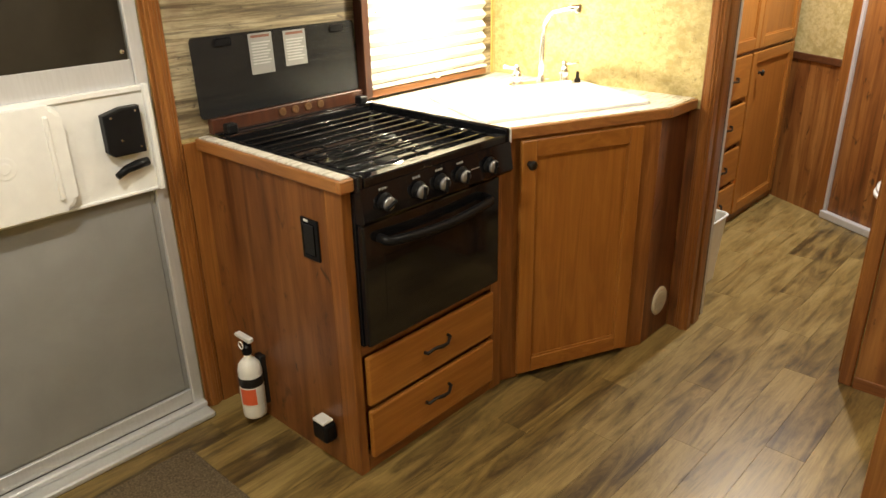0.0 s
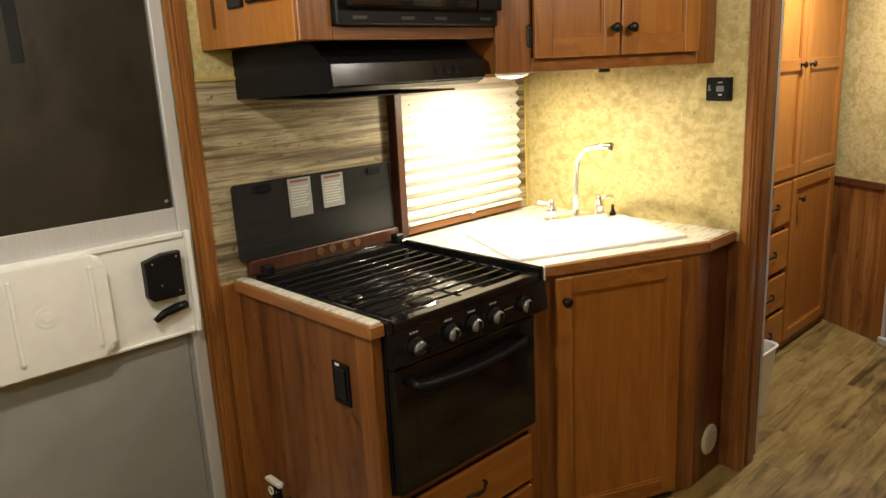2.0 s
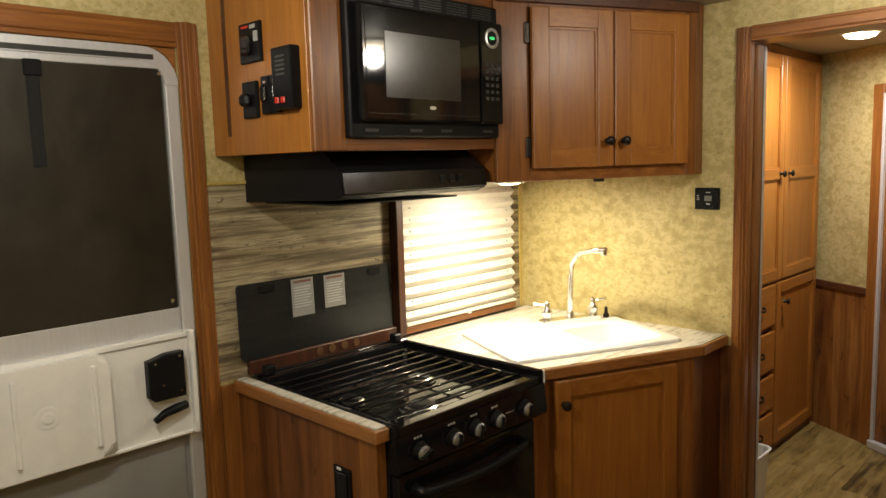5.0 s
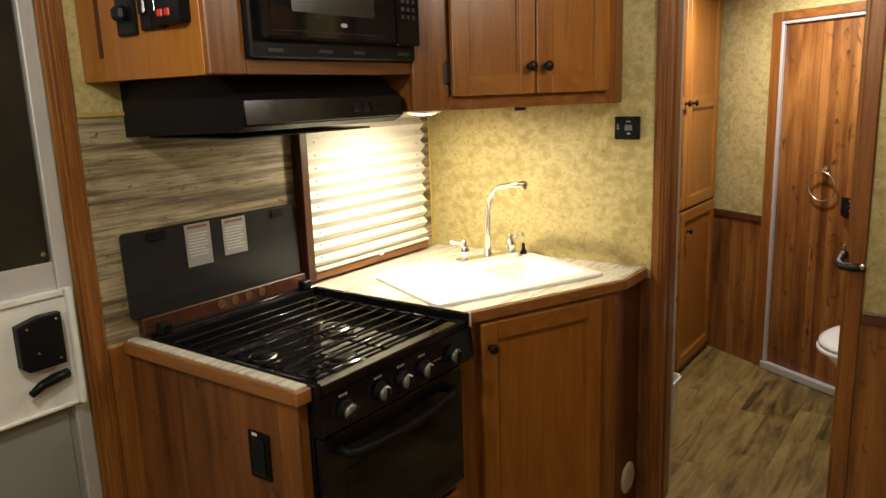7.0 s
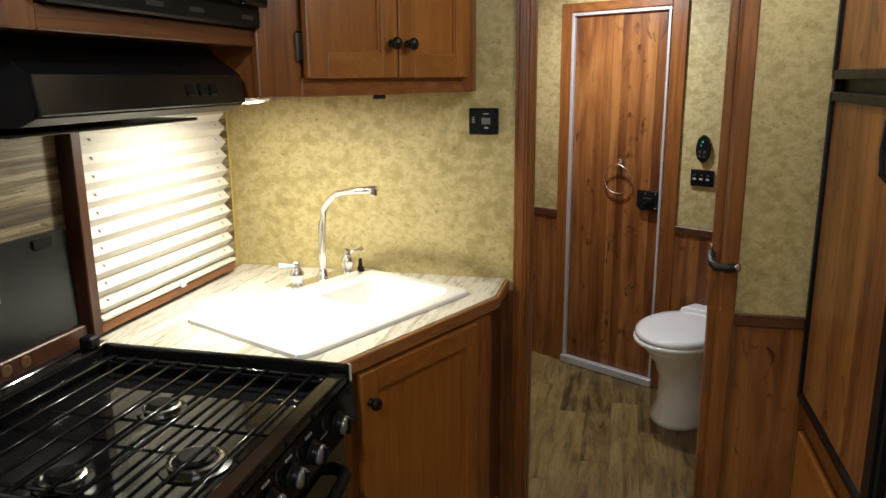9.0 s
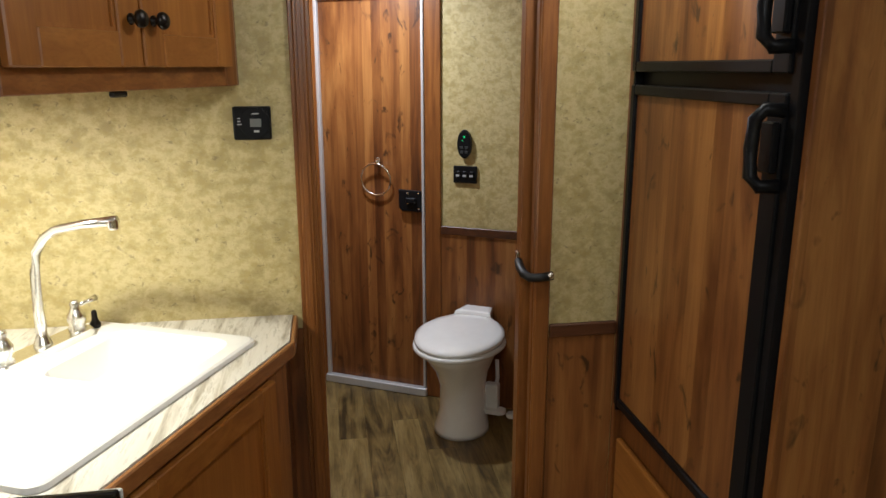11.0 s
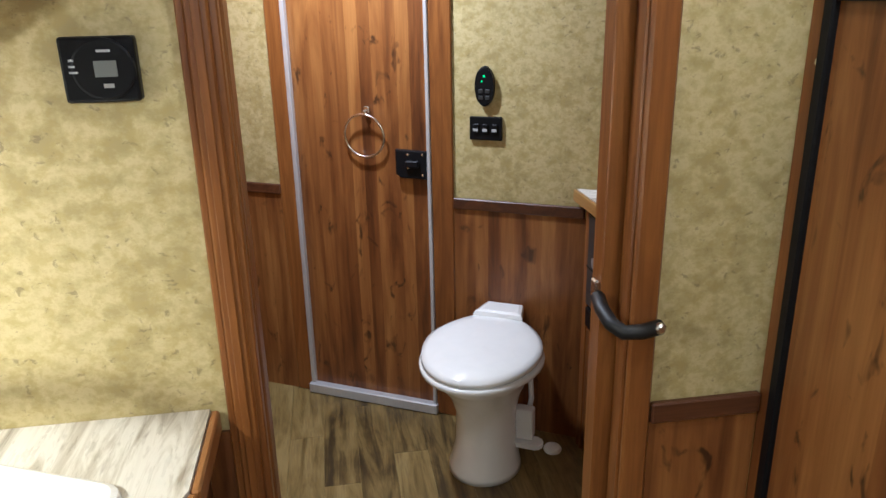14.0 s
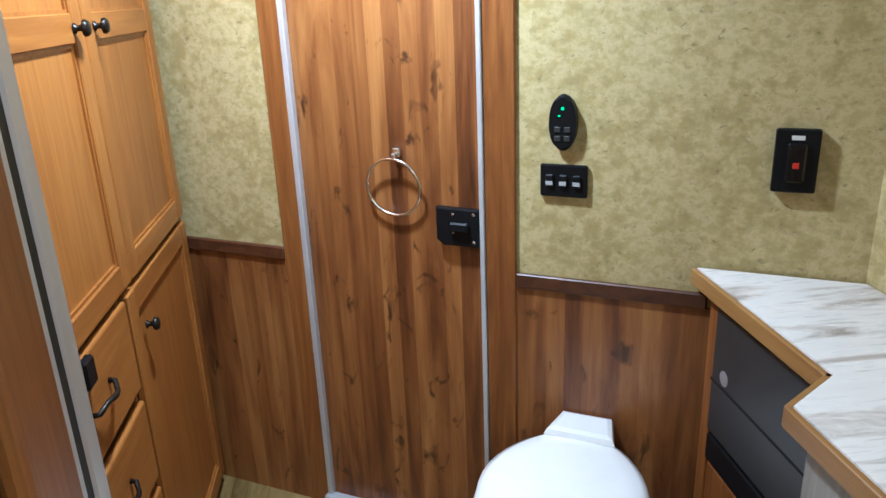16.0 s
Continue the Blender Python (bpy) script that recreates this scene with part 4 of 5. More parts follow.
part("stile", box((0.525, -0.03, 0.0005), (0.615, -0.008, 0.879), 0.002, ON_SINK), OAK, sinkcab)
part("rail", box((0.0752, -0.03, 0.85), (0.5248, -0.009, 0.879), 0, ON_SINK), OAK, sinkcab)
# toe board coloured near black for the shadow under the door
part("toe_board", box((0.0752, -0.06, 0.0005), (0.5248, -0.04, 0.06), 0, ON_SINK), BLACK_AND_SHADE, sinkcab)
ON_SINKF = ON_SINK @ Matrix.Translation((0, -0.0085, 0))
shaker(sinkcab, ON_SINKF, 0.066, 0.530, 0.022, 0.870, MAPLE, knob_at=(0.094, 0.795))
pE = at(ON_SINK, 0.613, -0.012, 0)
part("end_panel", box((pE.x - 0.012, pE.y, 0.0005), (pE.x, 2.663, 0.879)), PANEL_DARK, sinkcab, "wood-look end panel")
vent = thing("floor_vent", (pE.x, 2.57, 0.13), "round cream plastic vent in the cabinet's end panel", "vent")
turnx = Matrix.Translation((pE.x, 2.575, 0.14)) @ Matrix.Rotation(radians(90), 4, "Y")
part("flange", turned([(0.058, 0.0002), (0.058, 0.004), (0.050, 0.008), (0.046, 0.006), (0, 0.006)], turnx, 28), CREAM, vent)
for k in range(-3, 4):
    w = math.sqrt(0.045 ** 2 - (0.012 * k) ** 2)
    part("louvre", box((-0.002 + 0.012 * k, -w, 0.006), (0.002 + 0.012 * k, w, 0.010), 0, turnx), CREAM, vent)

# ---- upper cabinets, microwave, hood ----
up = thing("microwave_cabinet", (-1.6, 1.55, 1.6), "stained wood overhead cabinet holding the microwave", "cabinet")
part("side_panel", box((WALL_X + 0.001, 1.215, 1.598), (-1.375, 1.233, CEIL - 0.001), 0.001), MAPLE, up, "honey wood side")
part("bottom", box((WALL_X + 0.001, 1.2335, 1.600), (-1.376, 1.905, 1.615)), OAK_Y, up)
part("stile", box((-1.375, 1.214, 1.598), (-1.355, 1.312, CEIL - 0.001), 0.003), OAK, up)
part("bottom_rail", box((-1.375, 1.3122, 1.598), (-1.356, 1.905, 1.632), 0.002), OAK_Y, up)
part("top_rail", box((-1.375, 1.3122, 2.025), (-1.356, 1.905, CEIL - 0.001), 0.002), OAK_Y, up)
part("groove", box((-1.775, 1.2142, 1.652), (-1.755, 1.2152, CEIL - 0.002)), DARK_RAIL, up)
mw = thing("microwave", (-1.55, 1.6, 1.63), "black built-in microwave with trim kit and round display", "microwave")
part("trim_frame", box((-1.376, 1.3125, 1.633), (-1.336, 1.898, 2.022), 0.004), SOFT_BLACK, mw, "black vented trim frame")
part("body", box((-1.80, 1.33, 1.64), (-1.377, 1.89, 2.01)), SOFT_BLACK, mw)
mdoor = part("door", box((-1.3355, 1.335, 1.672), (-1.312, 1.790, 1.972), 0.008, None, None, 2), BLACK, mw, "glossy black door")
part("door_frame", box((-1.3119, 1.352, 1.692), (-1.3105, 1.778, 1.958), 0.001), BLACK, mdoor)
part("door_glass", box((-1.3104, 1.415, 1.735), (-1.309, 1.700, 1.905), 0.0005), MESH_GLASS, mdoor, "meshed window")
part("badge", prism([(0.012 * math.cos(a / 10 * math.pi), 0.005 * math.sin(a / 10 * math.pi)) for a in range(20)], 0, 0.001, 0, face(-1.3105, 1.585, 0, 1, 1, 0) @ Matrix.Translation((0, 0, 1.712)) @ UPRIGHT), SILVER, mdoor, "small pale oval badge")
cp = part("control_panel", box((-1.3355, 1.7925, 1.672), (-1.313, 1.894, 1.972), 0.006, None, None, 2), BLACK, mw)
CX = face(-1.313, 1.842, 0, 1, 1, 0)
rr = Matrix.Rotation(radians(-90), 4, "X")
part("bezel", turned([(0.030, 0), (0.030, 0.004), (0.025, 0.005), (0.024, 0.002), (0, 0.002)], CX @ Matrix.Translation((0, 0, 1.925)) @ rr, 28), SILVER, cp, "silver ring round the display")
part("display", turned([(0.021, 0.0021), (0.021, 0.003), (0, 0.003)], CX @ Matrix.Translation((0, 0, 1.925)) @ rr, 24), BLACK_AND_SHADE, cp)
part("digits", box((-0.011, 0.0031, 1.921), (0.011, 0.0035, 1.929), 0, CX), GREEN_GLOW, cp, "green clock digits")
for i in range(3):
    for j in range(6):
        part("key", box((-0.030 + 0.023 * i, 0.0001, 1.742 + 0.020 * j), (-0.016 + 0.023 * i, 0.0012, 1.752 + 0.020 * j), 0, CX), CHARCOAL, cp)
for k in range(5):
    y0 = 1.352 + k * 0.108
    for j in range(5):
        part("vent_slot", box((-1.3362, y0, 1.982 + 0.0072 * j), (-1.3345, y0 + 0.085, 1.985 + 0.0072 * j)), CHARCOAL, mw)
for y in (1.36, 1.52, 1.64, 1.82):
    part("vent_slot", box((-1.3362, y, 1.647), (-1.3345, y + 0.045, 1.655)), CHARCOAL, mw)

hood = thing("range_hood", (-1.6, 1.56, 1.46), "black range hood under the microwave cabinet", "range hood")
b = bmesh.new()
prof = [(-1.855, 1.457), (-1.40, 1.470), (-1.372, 1.482), (-1.372, 1.540), (-1.45, 1.5975), (-1.855, 1.5975)]
loops = [[b.verts.new((x, y, z)) for x, z in prof] for y in (1.306, 1.866)]
b.faces.new(loops[0])
b.faces.new(loops[1])
for k in range(len(prof)):
    b.faces.new((loops[0][k], loops[0][(k + 1) % 6], loops[1][(k + 1) % 6], loops[1][k]))
part("shell", absorb(bmesh.new(), b), SOFT_BLACK, hood)
lean = Matrix.Translation((-1.3715, 0, 1.484)) @ Matrix.Rotation(radians(-10), 4, "Y")
part("front_panel", box((0.002, 1.307, 0.0), (0.0095, 1.865, 0.058), 0.002, lean), GLOSS, hood, "glossy black front panel")
for y in (1.66, 1.70, 1.735):
    part("switch", box((0.0096, y, 0.018), (0.0135, y + 0.022, 0.040), 0.002, lean), SOFT_BLACK, hood)
part("filter", box((-1.80, 1.34, 1.452), (-1.45, 1.82, 1.4575), 0.001), CHARCOAL, hood)

cor = thing("corner_cabinet", (-1.4, 2.3, 1.5), "honey maple overhead corner cabinet with two closed doors", "cabinet")
EU = 0.775
pe = at(ON_UPPER, EU, -0.004, 0)
part("body", prism([(-1.855, 1.909), (-1.372, 1.909), tuple(at(ON_UPPER, EU - 0.02, -0.024, 0))[:2], (-1.052, 2.666), (-1.855, 2.666)], 1.494, CEIL - 0.001), OAK, cor)
part("stile", box((-0.004, -0.02, 1.492), (0.116, 0.0, CEIL - 0.001), 0.003, ON_UPPER), OAK, cor)
part("stile", box((0.728, -0.02, 1.492), (EU, 0.0, CEIL - 0.001), 0.003, ON_UPPER), OAK, cor)
part("rail", box((0.1162, -0.02, 1.492), (0.7278, -0.001, 1.535), 0.002, ON_UPPER), OAK_Y, cor)
part("rail", box((0.1162, -0.02, 2.030), (0.7278, -0.001, CEIL - 0.001), 0.002, ON_UPPER), OAK_Y, cor)
part("crown", box((0.0, 0.0002, 2.046), (EU, 0.014, CEIL - 0.001), 0.003, ON_UPPER), DARK_RAIL, cor, "dark crown strip")
part("end_panel", box((pe.x - 0.014, pe.y + 0.001, 1.492), (pe.x, 2.667, CEIL - 0.001), 0.001), OAK, cor)
part("infill", box((0.1165, -0.022, 1.535), (0.7275, -0.012, 2.03), 0, ON_UPPER), OAK, cor)
shaker(cor, ON_UPPER, 0.118, 0.419, 1.533, 2.035, MAPLE, rail=0.06, knob_at=(0.392, 1.615))
shaker(cor, ON_UPPER, 0.425, 0.726, 1.533, 2.035, MAPLE, rail=0.06, knob_at=(0.455, 1.615))
for z in (1.60, 1.955):
    part("hinge", box((0.098, 0.0002, z - 0.033), (0.117, 0.008, z + 0.033), 0.004, ON_UPPER), BRONZE, cor, "dark bronze hinge")
part("catch", box((0.36, -0.018, 1.481), (0.40, -0.006, 1.492), 0.003, ON_UPPER), BRONZE, cor)


def round_light(name_label, x, y, z, r, deep=0.034):
    e = thing("round_light", (x, y, z), name_label, "light")
    p = Matrix.Translation((x, y, z)) @ Matrix.Rotation(radians(180), 4, "X")
    part("rim", turned([(r, 0.0002), (r, 0.006), (r * 0.86, 0.014), (r * 0.80, 0.012), (r * 0.80, 0.0002)], p, 32), WHITE, e, "white rim", True)
    part("diffuser", turned([(r * 0.79, 0.0005), (r * 0.79, deep * 0.4), (r * 0.70, deep * 0.7), (r * 0.45, deep * 0.9), (0, deep)], p, 32), LAMP_GLOW, e, "glowing diffuser", True)
    return e


# fittings for the out-of-view kitchen lamps, two of them only added for light
for x, y in UNSEEN_KITCHEN_LAMPS:
    round_light("unseen lit round ceiling light over the kitchen", x, y, CEIL, 0.085)
for x, y in BATH_LAMPS:
    round_light("unseen lit round ceiling light over the kitchen in the bathroom", x, y, CEIL, 0.085)
round_light("lit round light under the corner cabinet", *PUCK, 0.060, 0.021)

# controls on the side of the microwave cabinet


def plate(m, u, z, w, h, d, label, category, name="switch_plate", material=None, y=0.0003):
    e = thing(name, tuple(at(m, u, 0, z)), label, category)
    part("plate", box((u - w / 2, y, z - h / 2), (u + w / 2, y + d, z + h / 2), min(0.004, d * 0.3), m, None, 2), material or SOFT_BLACK, e)
    return e


e = plate(ON_UPSIDE, -1.618, 1.895, 0.105, 0.105, 0.010, "black thermostat panel on the cabinet side", "control panel", "control_panel")
part("dial", box((-1.645, 0.0105, 1.862), (-1.603, 0.026, 1.912), 0.005, ON_UPSIDE), BLACK, e)
part("print_bar", box((-1.655, 0.0105, 1.934), (-1.62, 0.0112, 1.940), 0, ON_UPSIDE), RED, e)
part("print_bar", box((-1.612, 0.0105, 1.930), (-1.585, 0.0112, 1.940), 0, ON_UPSIDE), GREY_LABEL, e)
part("print_bar", box((-1.596, 0.0105, 1.895), (-1.575, 0.0112, 1.922), 0, ON_UPSIDE), GREY_LABEL, e)
e = plate(ON_UPSIDE, -1.632, 1.745, 0.072, 0.098, 0.012, "black rotary switch on the cabinet side", "switch", "rotary_switch")
part("knob", box((-1.655, 0.0125, 1.728), (-1.612, 0.034, 1.760), 0.007, ON_UPSIDE), SOFT_BLACK, e)
for u in (-1.553, -1.508):
    e = plate(ON_UPSIDE, u, 1.752, 0.040, 0.10, 0.012, "narrow black rocker switch on the cabinet side", "switch", "rocker_switch")
    e["group"] = "rocker switches"
    part("rocker", box((u - 0.012, 0.0125, 1.735), (u + 0.012, 0.022, 1.775), 0.004, ON_UPSIDE), BLACK, e)
    part("marking", box((u - 0.006, 0.0125, 1.782), (u + 0.006, 0.0130, 1.788), 0, ON_UPSIDE), GREY_LABEL, e)
e = plate(ON_UPSIDE, -1.445, 1.785, 0.088, 0.155, 0.030, "black tank monitor box with red buttons on the cabinet side", "monitor panel", "monitor_panel")
for k in range(5):
    part("print_bar", box((-1.468, 0.0305, 1.792 + 0.011 * k), (-1.428, 0.0312, 1.797 + 0.011 * k), 0, ON_UPSIDE), CHARCOAL, e)
for u in (-1.464, -1.438):
    part("button", box((u - 0.009, 0.0305, 1.722), (u + 0.009, 0.036, 1.738), 0.002, ON_UPSIDE), RED, e, "red button")

# thermostat on the partition
e = plate(ON_PART, -1.014, 1.404, 0.088, 0.078, 0.020, "square black thermostat on the ochre partition wall", "thermostat", "thermostat")
part("ring", turned([(0.037, 0), (0.037, 0.004), (0.034, 0.005), (0, 0.005)], ON_PART @ Matrix.Translation((-1.008, 0.020, 1.405)) @ Matrix.Rotation(radians(-90), 4, "X"), 32), SOFT_BLACK, e)
part("screen", box((-1.018, 0.0251, 1.396), (-0.992, 0.0258, 1.415), 0, ON_PART), mat("lcd", 0.3, 0, (0.16, 0.17, 0.16)), e, "grey display")
for u, z, w in ((-1.043, 1.416, 0.006), (-1.043, 1.409, 0.007), (-1.042, 1.402, 0.010)):
    part("print_bar", box((u - w / 2, 0.0253, z - 0.0012), (u + w / 2, 0.0258, z + 0.0012), 0, ON_PART), GREY_LABEL, e)
part("print_bar", box((-1.013, 0.0251, 1.425), (-0.997, 0.0256, 1.428), 0, ON_PART), GREY_LABEL, e)
part("print_bar", box((-1.010, 0.0251, 1.383), (-0.998, 0.0256, 1.388), 0, ON_PART), SILVER, e)

# things on the stove cabinet's side
e = plate(ON_SIDE, -1.330, 0.722, 0.072, 0.118, 0.007, "black outlet plate on the stove cabinet's side", "outlet", "outlet_plate")
part("tab", box((-1.348, 0.0075, 0.772), (-1.330, 0.010, 0.780), 0.001, ON_SIDE), WHITE, e)
part("cover_flap", box((-1.354, 0.0075, 0.676), (-1.306, 0.010, 0.768), 0.003, ON_SIDE), BLACK, e)
det = thing("gas_detector", (-1.325, 1.2, 0.1), "small black gas detector with white cap low on the cabinet side", "detector")
part("body", box((-1.360, 0.0003, 0.085), (-1.292, 0.045, 0.150), 0.012, ON_SIDE, None, 3), SOFT_BLACK, det)
part("cap", box((-1.352, 0.006, 0.1505), (-1.300, 0.046, 0.160), 0.003, ON_SIDE), WHITE, det)
ext = thing("fire_extinguisher", (-1.655, 1.17, 0.03), "small white fire extinguisher with red label on the cabinet side", "fire extinguisher")
XM = Matrix.Translation((-1.655, 1.182, 0.0))
part("cylinder", turned([(0.030, 0.034), (0.037, 0.040), (0.038, 0.05), (0.038, 0.205), (0.034, 0.226), (0.020, 0.243), (0.012, 0.250), (0.012, 0.262)], XM, 28), WHITE, ext, "white cylinder", True)
b2 = turned([(0.0384, 0.085), (0.0386, 0.0855), (0.0386, 0.1495), (0.0384, 0.150)], XM, 28)
part("label_band", b2, PALE_LABEL, ext)
part("red_label", prism([(0.0390 * math.cos(radians(a)), 0.0390 * math.sin(radians(a))) for a in range(-95, -9, 8)] + [(0.030 * math.cos(radians(a)), 0.030 * math.sin(radians(a))) for a in range(-15, -96, -8)], 0.092, 0.150, 0, XM), ORANGE, ext, "orange-red label")
part("dark_band", turned([(0.0385, 0.155), (0.0390, 0.156), (0.0390, 0.186), (0.0385, 0.187)], XM, 28), RUBBER, ext)
part("valve", turned([(0.014, 0.262), (0.016, 0.266), (0.016, 0.290), (0.010, 0.296)], XM, 16), SOFT_BLACK, ext)
part("handle", prism([(-0.045, -0.010), (0.030, -0.010), (0.034, 0.0), (0.030, 0.010), (-0.045, 0.010)], 0.312, 0.326, 0.003, XM), WHITE, ext, "white lever")
part("pull_ring", tube([(0.012 * math.cos(k * math.pi / 8), -0.019, 0.300 + 0.012 * math.sin(k * math.pi / 8)) for k in range(16)], 0.0022, 6, XM, None, True), WHITE, ext)
part("neck", turned([(0.008, 0.296), (0.008, 0.313)], XM, 12), SOFT_BLACK, ext)
part("bracket", box((-1.672, 0.0003, 0.06), (-1.638, 0.020, 0.24), 0.002, ON_SIDE), RUBBER, ext)

# ---- fridge side ----
fc = thing("fridge_cabinet", (0.3, 2.3, 0), "stained wood cabinet round the refrigerator", "cabinet")
part("stile", box((-0.070, 2.640, 0.0005), (-0.045, 2.667, CEIL - 0.001), 0.002), OAK, fc)
part("end_panel", box((-0.062, 1.938, 0.0005), (0.70, 1.957, CEIL - 0.001), 0.002), PANEL, fc, "tall wood-look panel")
part("bottom_panel", box((-0.050, 1.958, 0.0005), (0.70, 2.639, 0.594)), OAK, fc)
part("top_panel", box((-0.055, 1.958, 1.99), (0.70, 2.639, CEIL - 0.001)), OAK_Y, fc)
slab(fc, face(-0.051, 2.64, 0, -1, -1, 0), 0.02, 0.645, 0.30, 0.520, MAPLE_Y, (0.33, 0.42))
slab(fc, face(-0.051, 2.64, 0, -1, -1, 0), 0.02, 0.645, 0.06, 0.280, MAPLE_Y, (0.33, 0.18))
fg = thing("refrigerator", (0.3, 2.3, 0.6), "refrigerator with wood-look door panels in black frames", "refrigerator")
part("body", box((0.0, -0.60, 0.597), (0.680, -0.010, 1.988), 0, ON_FRIDGE), SOFT_BLACK, fg)
for z0, z1, hz in ((0.622, 1.488, (1.322, 1.470)), (1.520, 1.965, (1.555, 1.70))):
    dr = part("door", box((0.033, -0.0094, z0 + 0.022), (0.606, 0.012, z1 - 0.022), 0, ON_FRIDGE), PANEL, fg, "wood-look door panel")
    for lo, hi in (((0.012, -0.0095, z0), (0.034, 0.022, z1)), ((0.605, -0.0095, z0), (0.655, 0.022, z1)), ((0.034, -0.0095, z0), (0.605, 0.0215, z0 + 0.024)), ((0.034, -0.0095, z1 - 0.024), (0.605, 0.0215, z1))):
        part("frame_bar", box(lo, hi, 0.003, ON_FRIDGE), SOFT_BLACK, dr, "black frame bar")
    h0, h1 = hz
    c = 0.655
    pts = [(c, 0.020, h0 + 0.01), (c - 0.01, 0.050, h0 + 0.008), (c - 0.022, 0.060, h0 + 0.025), (c - 0.024, 0.062, (h0 + h1) / 2), (c - 0.022, 0.060, h1 - 0.025), (c - 0.01, 0.050, h1 - 0.008), (c, 0.020, h1 - 0.01)]
    part("handle", tube(pts, 0.0125, 10, ON_FRIDGE), SOFT_BLACK, dr, "black loop handle", True)
    part("lock_plate", box((0.612, 0.0222, h0 + 0.03), (0.650, 0.036, h1 - 0.03), 0.003, ON_FRIDGE), SOFT_BLACK, dr)
part("side_frame", box((0.0, -0.0098, 0.598), (0.0115, 0.012, 1.988), 0.002, ON_FRIDGE), SOFT_BLACK, fg)
part("side_frame", box((0.6555, -0.0098, 0.598), (0.680, 0.016, 1.988), 0.002, ON_FRIDGE), SOFT_BLACK, fg)
for z in (1.384, 1.610, 1.47):
    part("screw", turned([(0.006, 0), (0.005, 0.002), (0, 0.002)], ON_FRIDGE @ Matrix.Translation((0.006, 0.0125, z)) @ Matrix.Rotation(radians(-90), 4, "X"), 10), CHROME, fg)

# strap that holds the sliding door
st = thing("door_strap", (-0.31, 2.65, 0.995), "black rubber strap across the doorway casing", "strap")
part("band", tube([at(ON_PART, u, y, z) for u, y, z in ((-0.331, -0.072, 1.012), (-0.336, -0.040, 1.004), (-0.337, 0.004, 0.998), (-0.326, 0.028, 0.993), (-0.296, 0.029, 0.992), (-0.264, 0.022, 0.994))], 0.0120, 10), RUBBER, st, "", True)
part("stud", turned([(0.009, 0), (0.009, 0.006), (0.005, 0.010), (0, 0.010)], ON_PART @ Matrix.Translation((-0.270, 0.030, 0.997)) @ Matrix.Rotation(radians(-90), 4, "X"), 14), CHROME, st)
part("hook", box((-0.338, -0.090, 1.006), (-0.3285, -0.068, 1.040), 0.003, ON_PART), CHROME, st, "chrome hook")

# ---- bathroom ----
bc = thing("tall_cabinet", (-1.5, 4.0, 0), "honey maple tall bathroom cabinet with doors and drawers", "cabinet")
part("body", prism([(-1.858, 3.42), (-1.262, 3.42), (-1.262, 4.548), (-1.858, 4.88)], 0.0005, CEIL - 0.001), OAK, bc)
bm = bmesh.new()
for y0, y1, z0, z1 in ((3.42, 3.45, 0.0005, CEIL - 0.001), (4.495, 4.540, 0.0005, CEIL - 0.001), (3.45, 4.495, 0.0005, 0.055), (3.45, 4.495, 0.895, 0.925), (3.45, 4.495, 2.035, CEIL - 0.001), (3.45, 3.905, 0.668, 0.690), (3.45, 3.905, 0.440, 0.462), (3.45, 3.905, 0.235, 0.255), (3.895, 3.925, 0.055, 0.895), (3.955, 3.985, 0.925, 2.035)):
    box((-1.2615, y0, z0), (-1.2405, y1, z1), 0.0015, None, bm)
part("face_frame", bm, OAK, bc, "stained face frame")
part("backing", box((-1.2619, 3.45, 0.05), (-1.252, 4.495, 2.04)), OAK, bc)
shaker(bc, ON_BATHCAB, 3.452, 3.968, 0.918, 2.032, MAPLE, mid=1.452, knob_at=(3.915, 1.452))
shaker(bc, ON_BATHCAB, 3.976, 4.490, 0.918, 2.032, MAPLE, mid=1.452, knob_at=(4.030, 1.452))
shaker(bc, ON_BATHCAB, 3.918, 4.490, 0.050, 0.900, MAPLE, knob_at=(4.008, 0.795))
for z0, z1 in ((0.690, 0.900), (0.460, 0.660), (0.255, 0.432), (0.055, 0.232)):
    slab(bc, ON_BATHCAB, 3.452, 3.902, z0, z1, MAPLE_Y, (3.68, (z0 + z1) / 2))
hook = thing("cabinet_latch", tuple(at(ON_BATHCAB, 3.62, 0.02, 0.87)), "small black latch on the cabinet drawer", "latch")
part("body", box((3.60, 0.0203, 0.850), (3.645, 0.038, 0.905), 0.004, ON_BATHCAB), SOFT_BLACK, hook)

bin_ob = thing("waste_bin", (-1.110, 3.12, 0), "small white plastic waste bin on the bathroom floor", "bin")
b = bmesh.new()
lo = [b.verts.new((x, y, 0.0008)) for x, y in rounded(-1.195, -0.995, 3.03, 3.21, 0.03)]
hi = [b.verts.new((x, y, 0.31)) for x, y in rounded(-1.215, -0.975, 3.01, 3.23, 0.035)]
ih = [b.verts.new((x, y, 0.31)) for x, y in rounded(-1.211, -0.979, 3.014, 3.226, 0.033)]
il = [b.verts.new((x, y, 0.006)) for x, y in rounded(-1.191, -0.999, 3.034, 3.206, 0.028)]
for a, c in ((lo, hi), (hi, ih), (ih, il)):
    for i in range(len(a)):
        b.faces.new((a[i], a[(i + 1) % len(a)], c[(i + 1) % len(a)], c[i]))
b.faces.new(lo)
b.faces.new(il)
part("tub", absorb(bmesh.new(), b), WHITE, bin_ob)
part("rim", tube([(x, y, 0.31) for x, y in rounded(-1.217, -0.973, 3.008, 3.232, 0.036)], 0.005, 8, None, None, True), WHITE, bin_ob)

# toilet: local y points from the wall to its front
TM = face(-0.315, 3.715, SU, SV, SV, -SU)
